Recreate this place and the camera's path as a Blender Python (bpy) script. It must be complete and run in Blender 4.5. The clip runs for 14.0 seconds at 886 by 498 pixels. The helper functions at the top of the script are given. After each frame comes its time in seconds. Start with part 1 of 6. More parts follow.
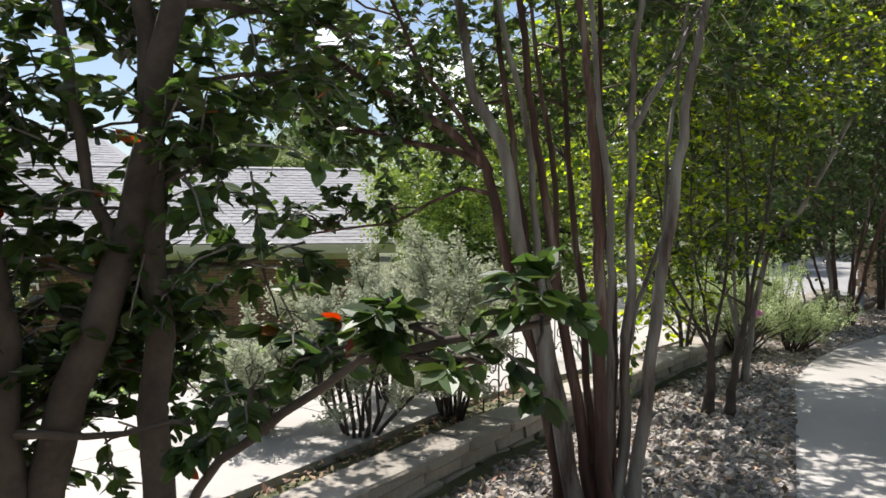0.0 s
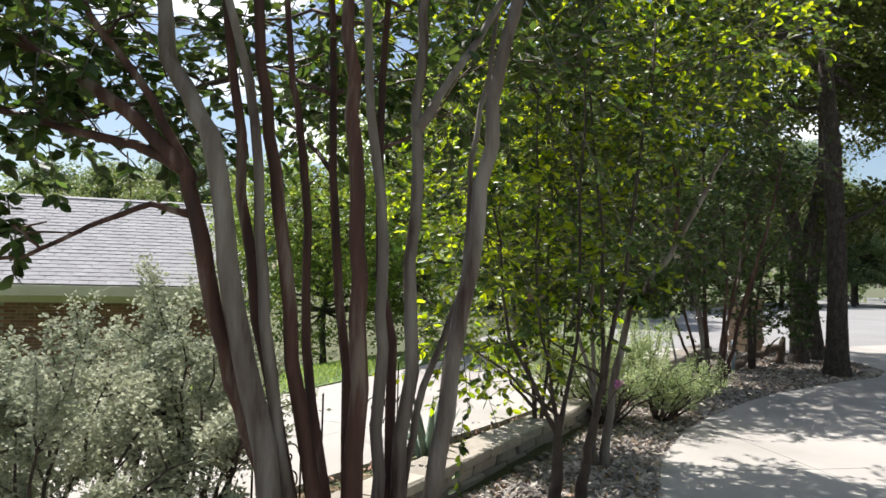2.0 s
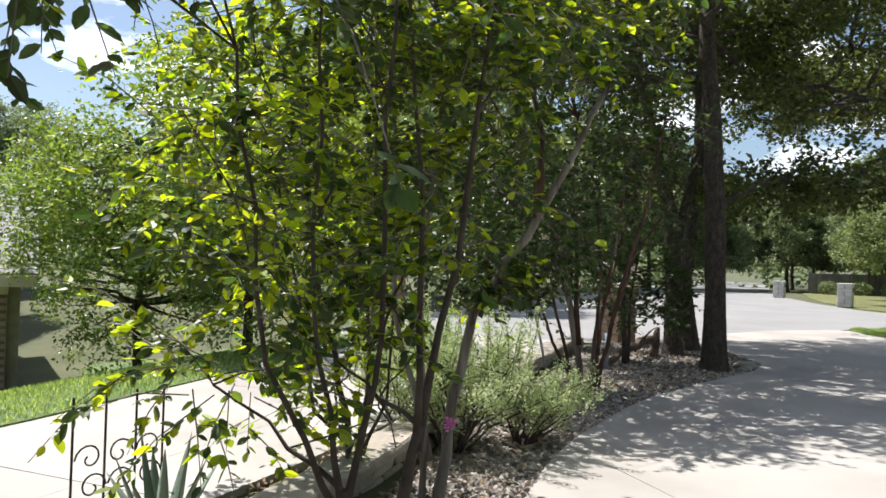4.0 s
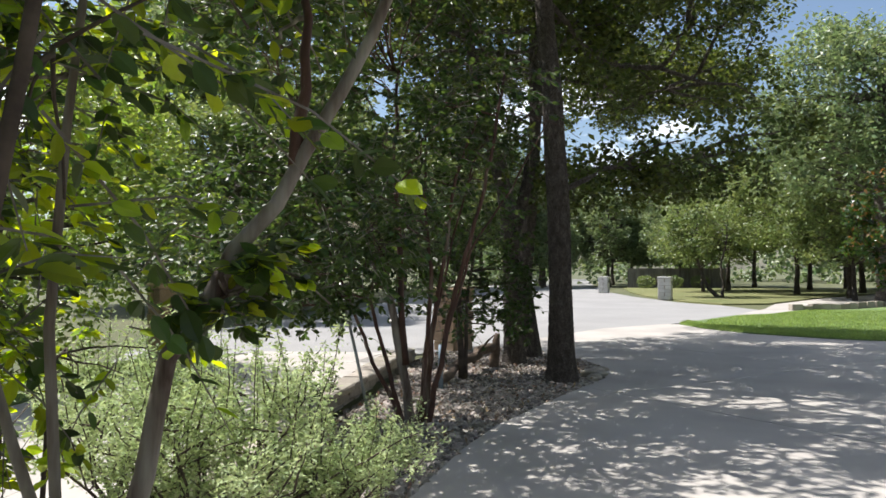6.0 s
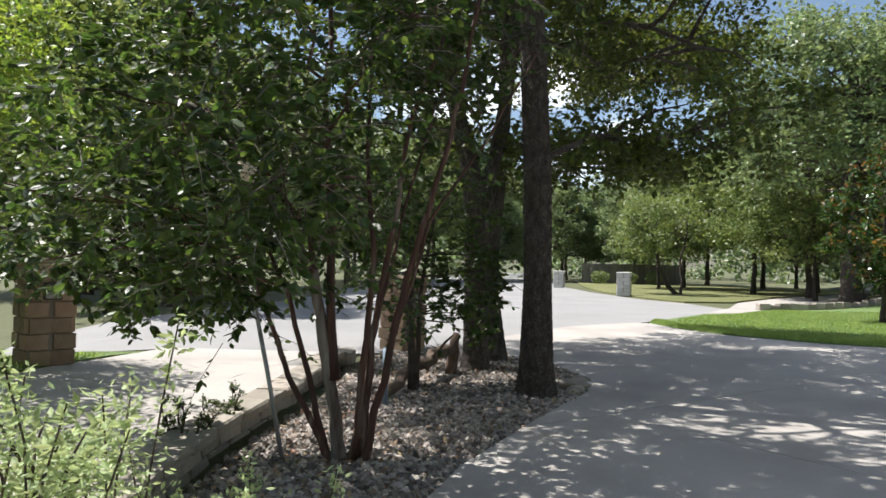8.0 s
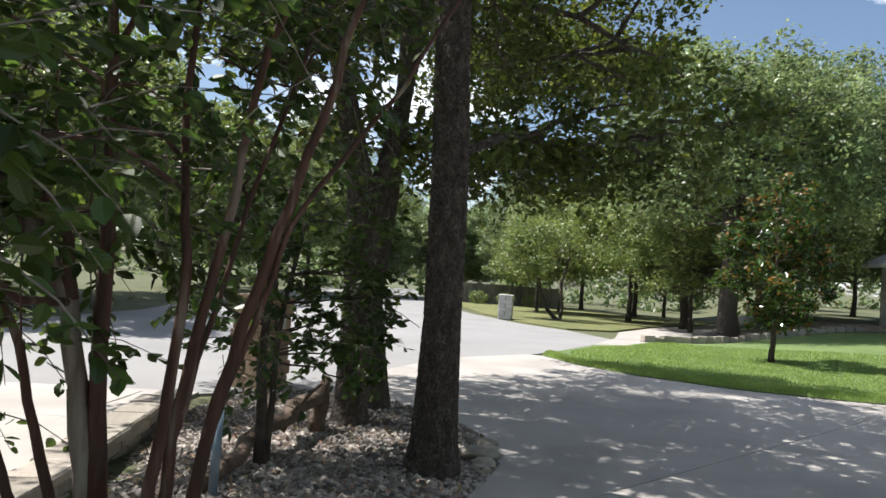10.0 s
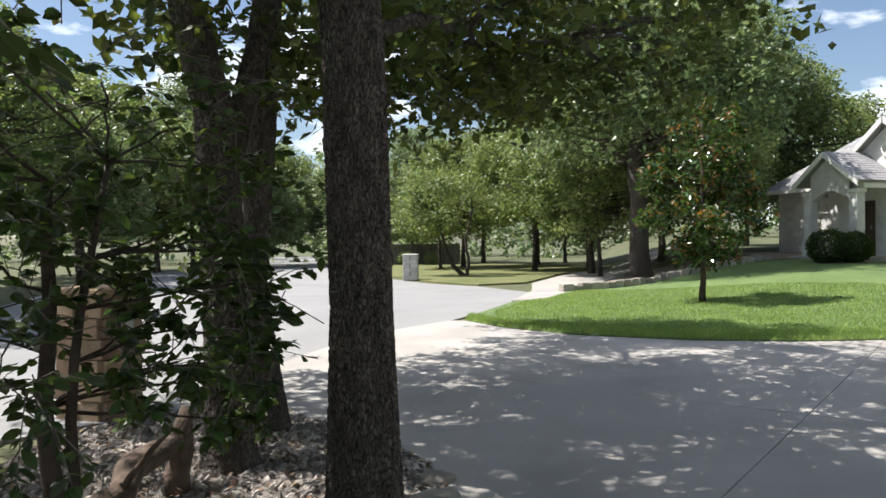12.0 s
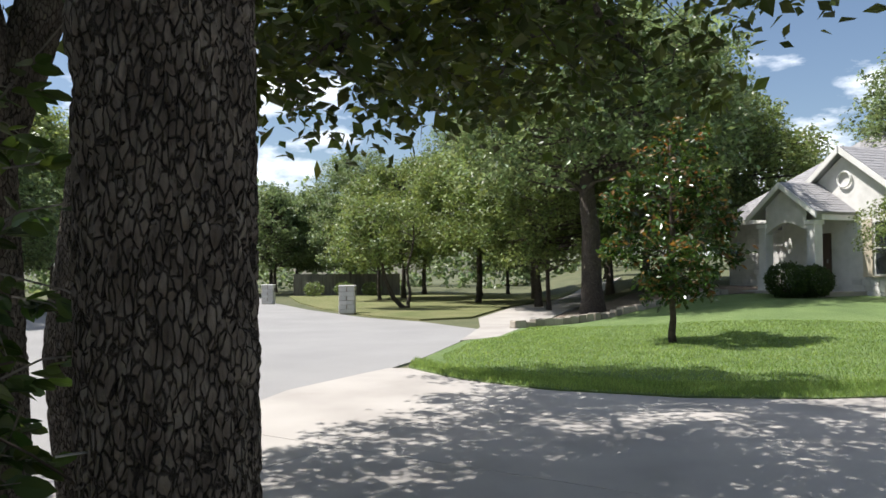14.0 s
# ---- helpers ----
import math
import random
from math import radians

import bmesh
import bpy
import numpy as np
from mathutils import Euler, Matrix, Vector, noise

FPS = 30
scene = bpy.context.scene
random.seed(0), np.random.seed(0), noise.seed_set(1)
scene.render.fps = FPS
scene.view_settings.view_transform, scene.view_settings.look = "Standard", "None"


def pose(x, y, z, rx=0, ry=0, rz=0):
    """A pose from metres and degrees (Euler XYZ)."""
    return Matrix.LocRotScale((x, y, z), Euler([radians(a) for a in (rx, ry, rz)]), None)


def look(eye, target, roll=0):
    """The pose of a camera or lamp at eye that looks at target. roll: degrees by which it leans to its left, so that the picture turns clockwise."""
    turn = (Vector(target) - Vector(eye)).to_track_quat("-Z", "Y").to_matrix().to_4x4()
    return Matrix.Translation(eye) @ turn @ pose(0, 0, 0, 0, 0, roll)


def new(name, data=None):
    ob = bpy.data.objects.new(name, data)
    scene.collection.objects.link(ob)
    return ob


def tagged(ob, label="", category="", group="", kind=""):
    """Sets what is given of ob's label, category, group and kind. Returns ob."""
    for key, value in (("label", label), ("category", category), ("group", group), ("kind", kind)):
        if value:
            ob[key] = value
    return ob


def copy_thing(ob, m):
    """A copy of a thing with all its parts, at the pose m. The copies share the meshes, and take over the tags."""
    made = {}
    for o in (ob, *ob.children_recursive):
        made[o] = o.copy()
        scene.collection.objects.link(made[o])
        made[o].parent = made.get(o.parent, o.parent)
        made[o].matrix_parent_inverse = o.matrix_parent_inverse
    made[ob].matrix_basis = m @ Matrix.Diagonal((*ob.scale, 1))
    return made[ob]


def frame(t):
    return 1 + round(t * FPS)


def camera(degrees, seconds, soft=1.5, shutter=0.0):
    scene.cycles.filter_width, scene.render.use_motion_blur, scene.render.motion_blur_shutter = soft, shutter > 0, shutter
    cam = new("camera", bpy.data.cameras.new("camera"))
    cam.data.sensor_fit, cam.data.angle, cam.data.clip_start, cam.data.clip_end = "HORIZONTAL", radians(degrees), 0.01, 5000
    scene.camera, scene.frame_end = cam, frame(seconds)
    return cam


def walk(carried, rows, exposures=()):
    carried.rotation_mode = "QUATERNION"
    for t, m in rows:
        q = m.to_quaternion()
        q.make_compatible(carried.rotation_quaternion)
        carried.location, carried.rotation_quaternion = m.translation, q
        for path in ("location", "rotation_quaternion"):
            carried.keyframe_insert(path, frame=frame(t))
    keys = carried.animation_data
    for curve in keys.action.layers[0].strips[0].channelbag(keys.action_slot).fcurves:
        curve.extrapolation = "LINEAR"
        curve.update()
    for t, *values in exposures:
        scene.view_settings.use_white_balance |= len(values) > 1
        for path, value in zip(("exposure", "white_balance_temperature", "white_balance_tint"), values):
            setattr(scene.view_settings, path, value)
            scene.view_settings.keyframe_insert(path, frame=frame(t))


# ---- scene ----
cam = camera(62.0, 14.0, soft=1.6)
METRES, EYE, TILT, LEAN, TURN = 14.4, 1.52, -1.7, 0.0, 0.0
ROWS = [
    (0.0, 0.0, 0.0, 0.0, 0.0, 0.0, -0.0),
    (0.5, 0.011, 0.0234, 0.0009, -1.92, 2.2, -0.32),
    (1.0, 0.0252, 0.0446, 0.0024, -5.06, 2.55, 0.92),
    (1.5, 0.0386, 0.0689, 0.0028, -7.3, 0.8, -0.88),
    (2.0, 0.0517, 0.0942, 0.0026, -8.28, 3.68, -1.24),
    (4.5, 0.1351, 0.2475, 0.0083, -21.46, 1.87, 0.34),
    (5.0, 0.1543, 0.2783, 0.0081, -25.45, 1.03, 0.8),
    (5.5, 0.1728, 0.3122, 0.0082, -27.94, 0.77, -2.07),
    (6.0, 0.1906, 0.3412, 0.0084, -30.15, 3.02, 1.02),
    (6.5, 0.2064, 0.3705, 0.0076, -32.99, 1.02, -0.78),
    (7.0, 0.2252, 0.4035, 0.005, -32.16, 1.58, 0.12),
    (7.5, 0.2451, 0.4326, 0.0036, -30.63, 3.67, 1.76),
    (8.0, 0.2634, 0.4624, 0.0057, -33.96, 2.36, -0.31),
    (8.5, 0.2853, 0.4937, 0.0089, -37.5, 0.7, 2.24),
    (9.0, 0.306, 0.5237, 0.0119, -39.28, 2.18, -0.2),
    (11.5, 0.4264, 0.6787, 0.0197, -49.72, 1.69, -0.53),
    (12.0, 0.4567, 0.708, 0.0198, -51.57, 0.65, 2.0),
    (12.5, 0.4841, 0.7359, 0.0208, -52.16, 3.12, -0.36),
    (13.0, 0.5151, 0.7596, 0.0229, -53.97, 1.56, 2.68),
    (13.5, 0.5441, 0.7842, 0.0249, -54.54, 2.2, -0.02),
    (14.0, 0.5752, 0.8043, 0.027, -56.31, 2.78, 1.66),
]
walk(cam, [(t, pose(0, 0, EYE, TILT, LEAN, TURN) @ pose(METRES * x, METRES * y, METRES * z, 90 + pitch, roll, yaw)) for t, x, y, z, yaw, pitch, roll in ROWS], exposures=((0.0, 0.70), (5.0, 0.76), (9.0, 0.78), (12.0, 0.80), (14.0, 0.62)))

# ---- light ----
SUN_DIR = Vector((-0.50, 0.86, 0.0)).normalized()      # where the sun stands, seen from above
SUN_EL = radians(61)
world = bpy.data.worlds.new("sky")
scene.world = world
world.use_nodes = True
wn, wl = world.node_tree.nodes, world.node_tree.links
wn.clear()
w_out = wn.new("ShaderNodeOutputWorld")
w_bg = wn.new("ShaderNodeBackground")
w_sky = wn.new("ShaderNodeTexSky")
w_sky.sky_type = "NISHITA"
w_sky.sun_disc = False
w_sky.sun_elevation = SUN_EL
w_sky.sun_rotation = math.atan2(SUN_DIR.x, SUN_DIR.y)
w_sky.air_density, w_sky.dust_density, w_sky.ozone_density = 1.0, 1.2, 1.5
w_co = wn.new("ShaderNodeTexCoord")
w_map = wn.new("ShaderNodeMapping")
w_map.inputs["Scale"].default_value = (1.0, 1.0, 2.6)
w_noise = wn.new("ShaderNodeTexNoise")
w_noise.inputs["Scale"].default_value = 3.2
w_noise.inputs["Detail"].default_value = 7.0
w_noise.inputs["Roughness"].default_value = 0.55
w_ramp = wn.new("ShaderNodeValToRGB")
w_ramp.color_ramp.elements[0].position = 0.555
w_ramp.color_ramp.elements[1].position = 0.65
w_mix = wn.new("ShaderNodeMix")
w_mix.data_type = "RGBA"
w_mix.inputs["B"].default_value = (15.0, 15.4, 16.2, 1)
wl.new(w_co.outputs["Generated"], w_map.inputs["Vector"])
wl.new(w_map.outputs["Vector"], w_noise.inputs["Vector"])
wl.new(w_noise.outputs["Fac"], w_ramp.inputs["Fac"])
wl.new(w_ramp.outputs["Color"], w_mix.inputs["Factor"])
wl.new(w_sky.outputs["Color"], w_mix.inputs["A"])
wl.new(w_mix.outputs["Result"], w_bg.inputs["Color"])
w_bg.inputs["Strength"].default_value = 0.085
wl.new(w_bg.outputs["Background"], w_out.inputs["Surface"])
sun_data = bpy.data.lights.new("sun", "SUN")
sun_data.energy, sun_data.angle, sun_data.color = 5.0, radians(0.53), (1.0, 0.96, 0.92)
sun = new("sun", sun_data)
sun.matrix_world = look((0, 0, 40), Vector((0, 0, 40)) - (SUN_DIR * math.cos(SUN_EL) + Vector((0, 0, math.sin(SUN_EL)))))

# ---- materials ----


def material(name, colours, scale=8.0, rough=0.8, bump=0.2, bump_scale=60.0, fine=0.25, space="Object", stretch=(1, 1, 1), metal=0.0, spread=0.0, island=False, translucent=0.0, specular=0.5, bump_dist=0.01):
    """Two colours mixed by broad stains and fine grain, with a bump; spread varies the value from piece to piece."""
    m = bpy.data.materials.new(name)
    m.use_nodes = True
    nd, ln = m.node_tree.nodes, m.node_tree.links
    b = nd["Principled BSDF"]
    co = nd.new("ShaderNodeTexCoord")
    mp = nd.new("ShaderNodeMapping")
    mp.inputs["Scale"].default_value = stretch
    ln.new(co.outputs[space], mp.inputs["Vector"])
    broad = nd.new("ShaderNodeTexNoise")
    broad.inputs["Scale"].default_value, broad.inputs["Detail"].default_value = scale, 5
    grain = nd.new("ShaderNodeTexNoise")
    grain.inputs["Scale"].default_value, grain.inputs["Detail"].default_value = bump_scale, 6
    for n in (broad, grain):
        ln.new(mp.outputs["Vector"], n.inputs["Vector"])
    blend = nd.new("ShaderNodeMath")
    blend.operation = "MULTIPLY_ADD"
    blend.inputs[1].default_value = fine
    ln.new(grain.outputs["Fac"], blend.inputs[0])
    keep = nd.new("ShaderNodeMath")
    keep.operation = "MULTIPLY"
    keep.inputs[1].default_value = 1.0 - fine
    ln.new(broad.outputs["Fac"], keep.inputs[0])
    ln.new(keep.outputs[0], blend.inputs[2])
    ramp = nd.new("ShaderNodeValToRGB")
    els = ramp.color_ramp.elements
    els[0].position, els[1].position = 0.34, 0.66
    els[0].color, els[1].color = (*colours[0], 1), (*colours[-1], 1)
    for i, c in enumerate(colours[1:-1], 1):
        els.new(0.34 + 0.32 * i / (len(colours) - 1)).color = (*c, 1)
    ln.new(blend.outputs[0], ramp.inputs["Fac"])
    colour = ramp.outputs["Color"]
    if spread:
        if island:
            rnd = nd.new("ShaderNodeNewGeometry").outputs["Random Per Island"]
        else:
            rnd = nd.new("ShaderNodeObjectInfo").outputs["Random"]
        val = nd.new("ShaderNodeMapRange")
        val.inputs["To Min"].default_value, val.inputs["To Max"].default_value = 1 - spread, 1 + spread
        ln.new(rnd, val.inputs["Value"])
        hsv = nd.new("ShaderNodeHueSaturation")
        ln.new(val.outputs["Result"], hsv.inputs["Value"])
        hue = nd.new("ShaderNodeMapRange")
        hue.inputs["To Min"].default_value, hue.inputs["To Max"].default_value = 0.5 - 0.045 * spread, 0.5 + 0.045 * spread
        wn2 = nd.new("ShaderNodeTexWhiteNoise")
        wn2.noise_dimensions = "1D"
        ln.new(rnd, wn2.inputs["W"])
        ln.new(wn2.outputs["Value"], hue.inputs["Value"])
        ln.new(hue.outputs["Result"], hsv.inputs["Hue"])
        ln.new(colour, hsv.inputs["Color"])
        colour = hsv.outputs["Color"]
    ln.new(colour, b.inputs["Base Color"])
    b.inputs["Roughness"].default_value, b.inputs["Metallic"].default_value = rough, metal
    b.inputs["Specular IOR Level"].default_value = specular
    if bump:
        bp = nd.new("ShaderNodeBump")
        bp.inputs["Strength"].default_value, bp.inputs["Distance"].default_value = bump, bump_dist
        ln.new(grain.outputs["Fac"], bp.inputs["Height"])
        ln.new(bp.outputs["Normal"], b.inputs["Normal"])
    if translucent:
        tr = nd.new("ShaderNodeBsdfTranslucent")
        warm = nd.new("ShaderNodeHueSaturation")
        warm.inputs["Hue"].default_value, warm.inputs["Saturation"].default_value, warm.inputs["Value"].default_value = 0.475, 1.15, 1.9
        ln.new(colour, warm.inputs["Color"])
        ln.new(warm.outputs["Color"], tr.inputs["Color"])
        mx = nd.new("ShaderNodeMixShader")
        mx.inputs["Fac"].default_value = translucent
        ln.new(b.outputs["BSDF"], mx.inputs[1])
        ln.new(tr.outputs["BSDF"], mx.inputs[2])
        ln.new(mx.outputs["Shader"], nd["Material Output"].inputs["Surface"])
    return m


def leafy(name, a, b, spread=0.45, rough=0.45, translucent=0.35, specular=0.5):
    return material(name, (a, b), scale=1.3, rough=rough, bump=0, fine=0.1, spread=spread, island=True, translucent=translucent, specular=specular)


M = {}
M["concrete"] = material("concrete", ((0.30, 0.278, 0.255), (0.37, 0.345, 0.318), (0.415, 0.39, 0.36)), 0.7, 0.9, 0.25, 140, 0.3, bump_dist=0.004, spread=0.05)
M["asphalt"] = material("asphalt", ((0.225, 0.222, 0.22), (0.285, 0.28, 0.275)), 0.4, 0.92, 0.5, 90, 0.35, bump_dist=0.008)
M["soil"] = material("soil", ((0.10, 0.075, 0.055), (0.19, 0.15, 0.115), (0.26, 0.21, 0.165)), 3.0, 0.95, 0.8, 45, 0.5, bump_dist=0.03)
M["chip"] = material("mulch_chip", ((0.19, 0.16, 0.14), (0.36, 0.33, 0.295)), 20, 0.9, 0.3, 120, 0.4, spread=0.65, island=True)
M["litter"] = material("dry_leaf", ((0.16, 0.10, 0.06), (0.30, 0.20, 0.12)), 20, 0.8, 0.0, 120, 0.4, spread=0.6, island=True)
M["earth"] = material("ground_earth", ((0.06, 0.075, 0.03), (0.12, 0.12, 0.06)), 0.6, 0.95, 0.6, 20, 0.4, bump_dist=0.03)
M["lawn"] = material("lawn_turf", ((0.105, 0.165, 0.05), (0.145, 0.22, 0.065), (0.185, 0.255, 0.085)), 0.9, 0.85, 0.9, 160, 0.4, bump_dist=0.03)
M["drylawn"] = material("dry_turf", ((0.10, 0.13, 0.035), (0.22, 0.21, 0.09)), 0.5, 0.9, 0.9, 120, 0.4, bump_dist=0.03)
M["blade"] = leafy("grass_blade", (0.165, 0.25, 0.075), (0.225, 0.315, 0.105), 0.3, 0.5, 0.5)
M["oakleaf"] = leafy("oak_leaf", (0.045, 0.070, 0.018), (0.085, 0.112, 0.030), 0.5, 0.5, 0.40, 0.4)
M["farleaf"] = leafy("far_leaf", (0.105, 0.155, 0.050), (0.185, 0.235, 0.085), 0.5, 0.42, 0.30)
M["farleaf2"] = leafy("far_leaf_dark", (0.105, 0.155, 0.068), (0.19, 0.245, 0.112), 0.5, 0.40, 0.32)
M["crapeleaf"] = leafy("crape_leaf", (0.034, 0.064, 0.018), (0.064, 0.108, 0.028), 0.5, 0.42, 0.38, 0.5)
# crape leaf again, with sun shining through it put into the colour
M["backlitleaf"] = leafy("backlit_leaf", (0.17, 0.265, 0.034), (0.30, 0.385, 0.058), 0.45, 0.40, 0.58)
M["springleaf"] = leafy("spring_leaf", (0.115, 0.19, 0.040), (0.205, 0.28, 0.070), 0.5, 0.42, 0.40)
M["redleaf"] = leafy("turning_leaf", (0.22, 0.05, 0.02), (0.30, 0.14, 0.03), 0.4, 0.45, 0.4)
M["sageleaf"] = leafy("sage_leaf", (0.33, 0.36, 0.27), (0.46, 0.48, 0.36), 0.3, 0.8, 0.2, 0.2)
M["brushleaf"] = leafy("brush_leaf", (0.28, 0.36, 0.17), (0.40, 0.47, 0.27), 0.3, 0.6, 0.3, 0.3)
M["magnolia"] = leafy("magnolia_leaf", (0.030, 0.062, 0.014), (0.055, 0.10, 0.024), 0.45, 0.22, 0.2, 0.7)
M["bronze"] = leafy("magnolia_brown_leaf", (0.15, 0.085, 0.028), (0.24, 0.15, 0.045), 0.4, 0.5, 0.3)
M["petal"] = leafy("crape_blossom", (0.62, 0.55, 0.47), (0.70, 0.64, 0.56), 0.2, 0.6, 0.4)
M["pinkpetal"] = leafy("pink_blossom", (0.50, 0.16, 0.36), (0.62, 0.28, 0.48), 0.2, 0.6, 0.4)
M["agave"] = material("agave_leaf", ((0.16, 0.22, 0.17), (0.24, 0.29, 0.22)), 6, 0.6, 0.1, 50)
M["oakbark"] = material("oak_bark", ((0.070, 0.056, 0.046), (0.128, 0.105, 0.088), (0.215, 0.185, 0.158)), 16, 0.95, 0.9, 38, 0.45, stretch=(1, 1, 0.5), bump_dist=0.02)
M["crapebark"] = material("crape_bark", ((0.055, 0.030, 0.022), (0.145, 0.115, 0.096), (0.205, 0.18, 0.156), (0.28, 0.255, 0.225)), 9.0, 0.7, 0.25, 60, 0.15, stretch=(1.6, 1.6, 0.22), bump_dist=0.005)
M["twig"] = material("twig_bark", ((0.040, 0.028, 0.022), (0.10, 0.075, 0.06)), 9, 0.9, 0.2, 60)
M["palewood"] = material("pale_twig", ((0.10, 0.08, 0.065), (0.26, 0.235, 0.21)), 9, 0.9, 0.1, 60)
M["stone"] = material("limestone", ((0.265, 0.232, 0.19), (0.37, 0.335, 0.285)), 4, 0.9, 0.7, 35, 0.4, spread=0.22, bump_dist=0.012)
M["brick"] = material("red_brick", ((0.19, 0.085, 0.052), (0.29, 0.145, 0.09)), 7, 0.9, 0.4, 90, 0.4, spread=0.28)
M["brickrest"] = material("red_brick_rest", ((0.19, 0.085, 0.052), (0.29, 0.145, 0.09)), 7, 0.9, 0.4, 90, 0.4, spread=0.28, island=True)
M["mortar"] = material("mortar", ((0.26, 0.22, 0.18), (0.36, 0.32, 0.27)), 6, 0.95, 0.3, 90)
M["shingle"] = material("asphalt_shingle", ((0.26, 0.255, 0.262), (0.32, 0.315, 0.322)), 2.2, 0.95, 0.4, 120, 0.4, spread=0.07, island=True)
M["trim"] = material("cream_paint", ((0.52, 0.45, 0.35), (0.62, 0.55, 0.44)), 2, 0.6, 0.05, 80)
M["white"] = material("white_limestone", ((0.54, 0.53, 0.505), (0.68, 0.665, 0.64)), 3, 0.85, 0.5, 30, 0.35, spread=0.12)
M["whitetrim"] = material("white_paint", ((0.68, 0.67, 0.64), (0.78, 0.77, 0.74)), 2, 0.55, 0.05, 80)
M["darkframe"] = material("bronze_frame", ((0.035, 0.028, 0.022), (0.055, 0.045, 0.036)), 4, 0.5, 0.05, 80)
M["door"] = material("door_wood", ((0.05, 0.03, 0.02), (0.09, 0.055, 0.035)), 5, 0.5, 0.1, 40, stretch=(1, 1, 0.2))
M["iron"] = material("wrought_iron", ((0.015, 0.014, 0.013), (0.04, 0.032, 0.028)), 20, 0.65, 0.2, 90, metal=0.6)
M["steel"] = material("galvanised_pipe", ((0.30, 0.30, 0.30), (0.42, 0.42, 0.41)), 12, 0.5, 0.1, 60, metal=0.7)
M["pvc"] = material("blue_pipe", ((0.13, 0.19, 0.25), (0.20, 0.26, 0.31)), 6, 0.5, 0.05, 60)
M["fence"] = material("grey_cedar", ((0.14, 0.125, 0.11), (0.24, 0.22, 0.195)), 3, 0.9, 0.3, 40, stretch=(2, 2, 0.3), spread=0.2, island=True)
M["log"] = material("dead_wood", ((0.07, 0.05, 0.035), (0.17, 0.12, 0.09)), 8, 0.95, 0.6, 40, stretch=(1, 1, 1), bump_dist=0.02)
M["redpaint"] = material("red_marking", ((0.55, 0.10, 0.09), (0.65, 0.16, 0.13)), 6, 0.8, 0.1, 60)
glass = bpy.data.materials.new("window_glass")
glass.use_nodes = True
gb = glass.node_tree.nodes["Principled BSDF"]
gb.inputs["Base Color"].default_value = (0.03, 0.035, 0.04, 1)
gb.inputs["Roughness"].default_value = 0.06
gb.inputs["Specular IOR Level"].default_value = 0.8
M["glass"] = glass
M["redbark"] = material("crape_red_bark", ((0.032, 0.014, 0.010), (0.060, 0.026, 0.018), (0.095, 0.042, 0.029), (0.20, 0.155, 0.125)), 8.0, 0.7, 0.25, 60, 0.15, stretch=(1.6, 1.6, 0.2), bump_dist=0.005)
# oak bark: pale plates parted by dark furrows
bk = M["oakbark"].node_tree
bco, bmp, bns, bvo, brp = (bk.nodes.new("ShaderNode" + k) for k in ("TexCoord", "Mapping", "TexNoise", "TexVoronoi", "ValToRGB"))
bmp.inputs["Scale"].default_value = (72, 72, 25)
bns.inputs["Scale"].default_value = 11
bns.inputs["Detail"].default_value, bns.inputs["Roughness"].default_value = 6.0, 0.7
badd, bmul, bbump = bk.nodes.new("ShaderNodeVectorMath"), bk.nodes.new("ShaderNodeMix"), bk.nodes.new("ShaderNodeBump")
badd.operation = "MULTIPLY_ADD"
badd.inputs[1].default_value = (1.0, 1.0, 1.3)
bvo.feature = "DISTANCE_TO_EDGE"
bvo.inputs["Scale"].default_value = 1.0
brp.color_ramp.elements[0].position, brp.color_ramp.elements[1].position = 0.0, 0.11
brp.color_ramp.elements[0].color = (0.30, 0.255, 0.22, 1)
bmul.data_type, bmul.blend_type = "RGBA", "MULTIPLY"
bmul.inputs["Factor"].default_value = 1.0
bbump.inputs["Strength"].default_value, bbump.inputs["Distance"].default_value = 1.0, 0.03
bk.links.new(bco.outputs["Object"], bmp.inputs["Vector"])
bk.links.new(bco.outputs["Object"], bns.inputs["Vector"])
bk.links.new(bns.outputs["Color"], badd.inputs[0])
bk.links.new(bmp.outputs["Vector"], badd.inputs[2])
bk.links.new(badd.outputs["Vector"], bvo.inputs["Vector"])
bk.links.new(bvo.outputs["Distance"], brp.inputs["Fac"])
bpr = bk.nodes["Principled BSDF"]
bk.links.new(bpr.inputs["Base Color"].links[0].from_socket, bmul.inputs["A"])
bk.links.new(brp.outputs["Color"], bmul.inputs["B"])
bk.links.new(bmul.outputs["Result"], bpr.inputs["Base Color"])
bk.links.new(bpr.inputs["Normal"].links[0].from_socket, bbump.inputs["Normal"])
bk.links.new(brp.outputs["Color"], bbump.inputs["Height"])
bk.links.new(bbump.outputs["Normal"], bpr.inputs["Normal"])
M["tanbrick"] = material("tan_brick", ((0.26, 0.17, 0.11), (0.40, 0.29, 0.20)), 7, 0.9, 0.4, 90, 0.4, spread=0.25)

# ---- builders ----


def thing(name, at, label, category, group="", kind=""):
    e = new(name)
    e.empty_display_size = 0.1
    e.matrix_world = at if isinstance(at, Matrix) else Matrix.Translation(at)
    return tagged(e, label, category, group, kind)


def mesh_of(name, verts, faces, mat, smooth=False):
    me = bpy.data.meshes.new(name)
    me.from_pydata([tuple(v) for v in verts] if not isinstance(verts, np.ndarray) else verts.tolist(), [], faces if not isinstance(faces, np.ndarray) else faces.tolist())
    me.materials.append(mat)
    if smooth:
        me.shade_smooth()
    me.update()
    return me


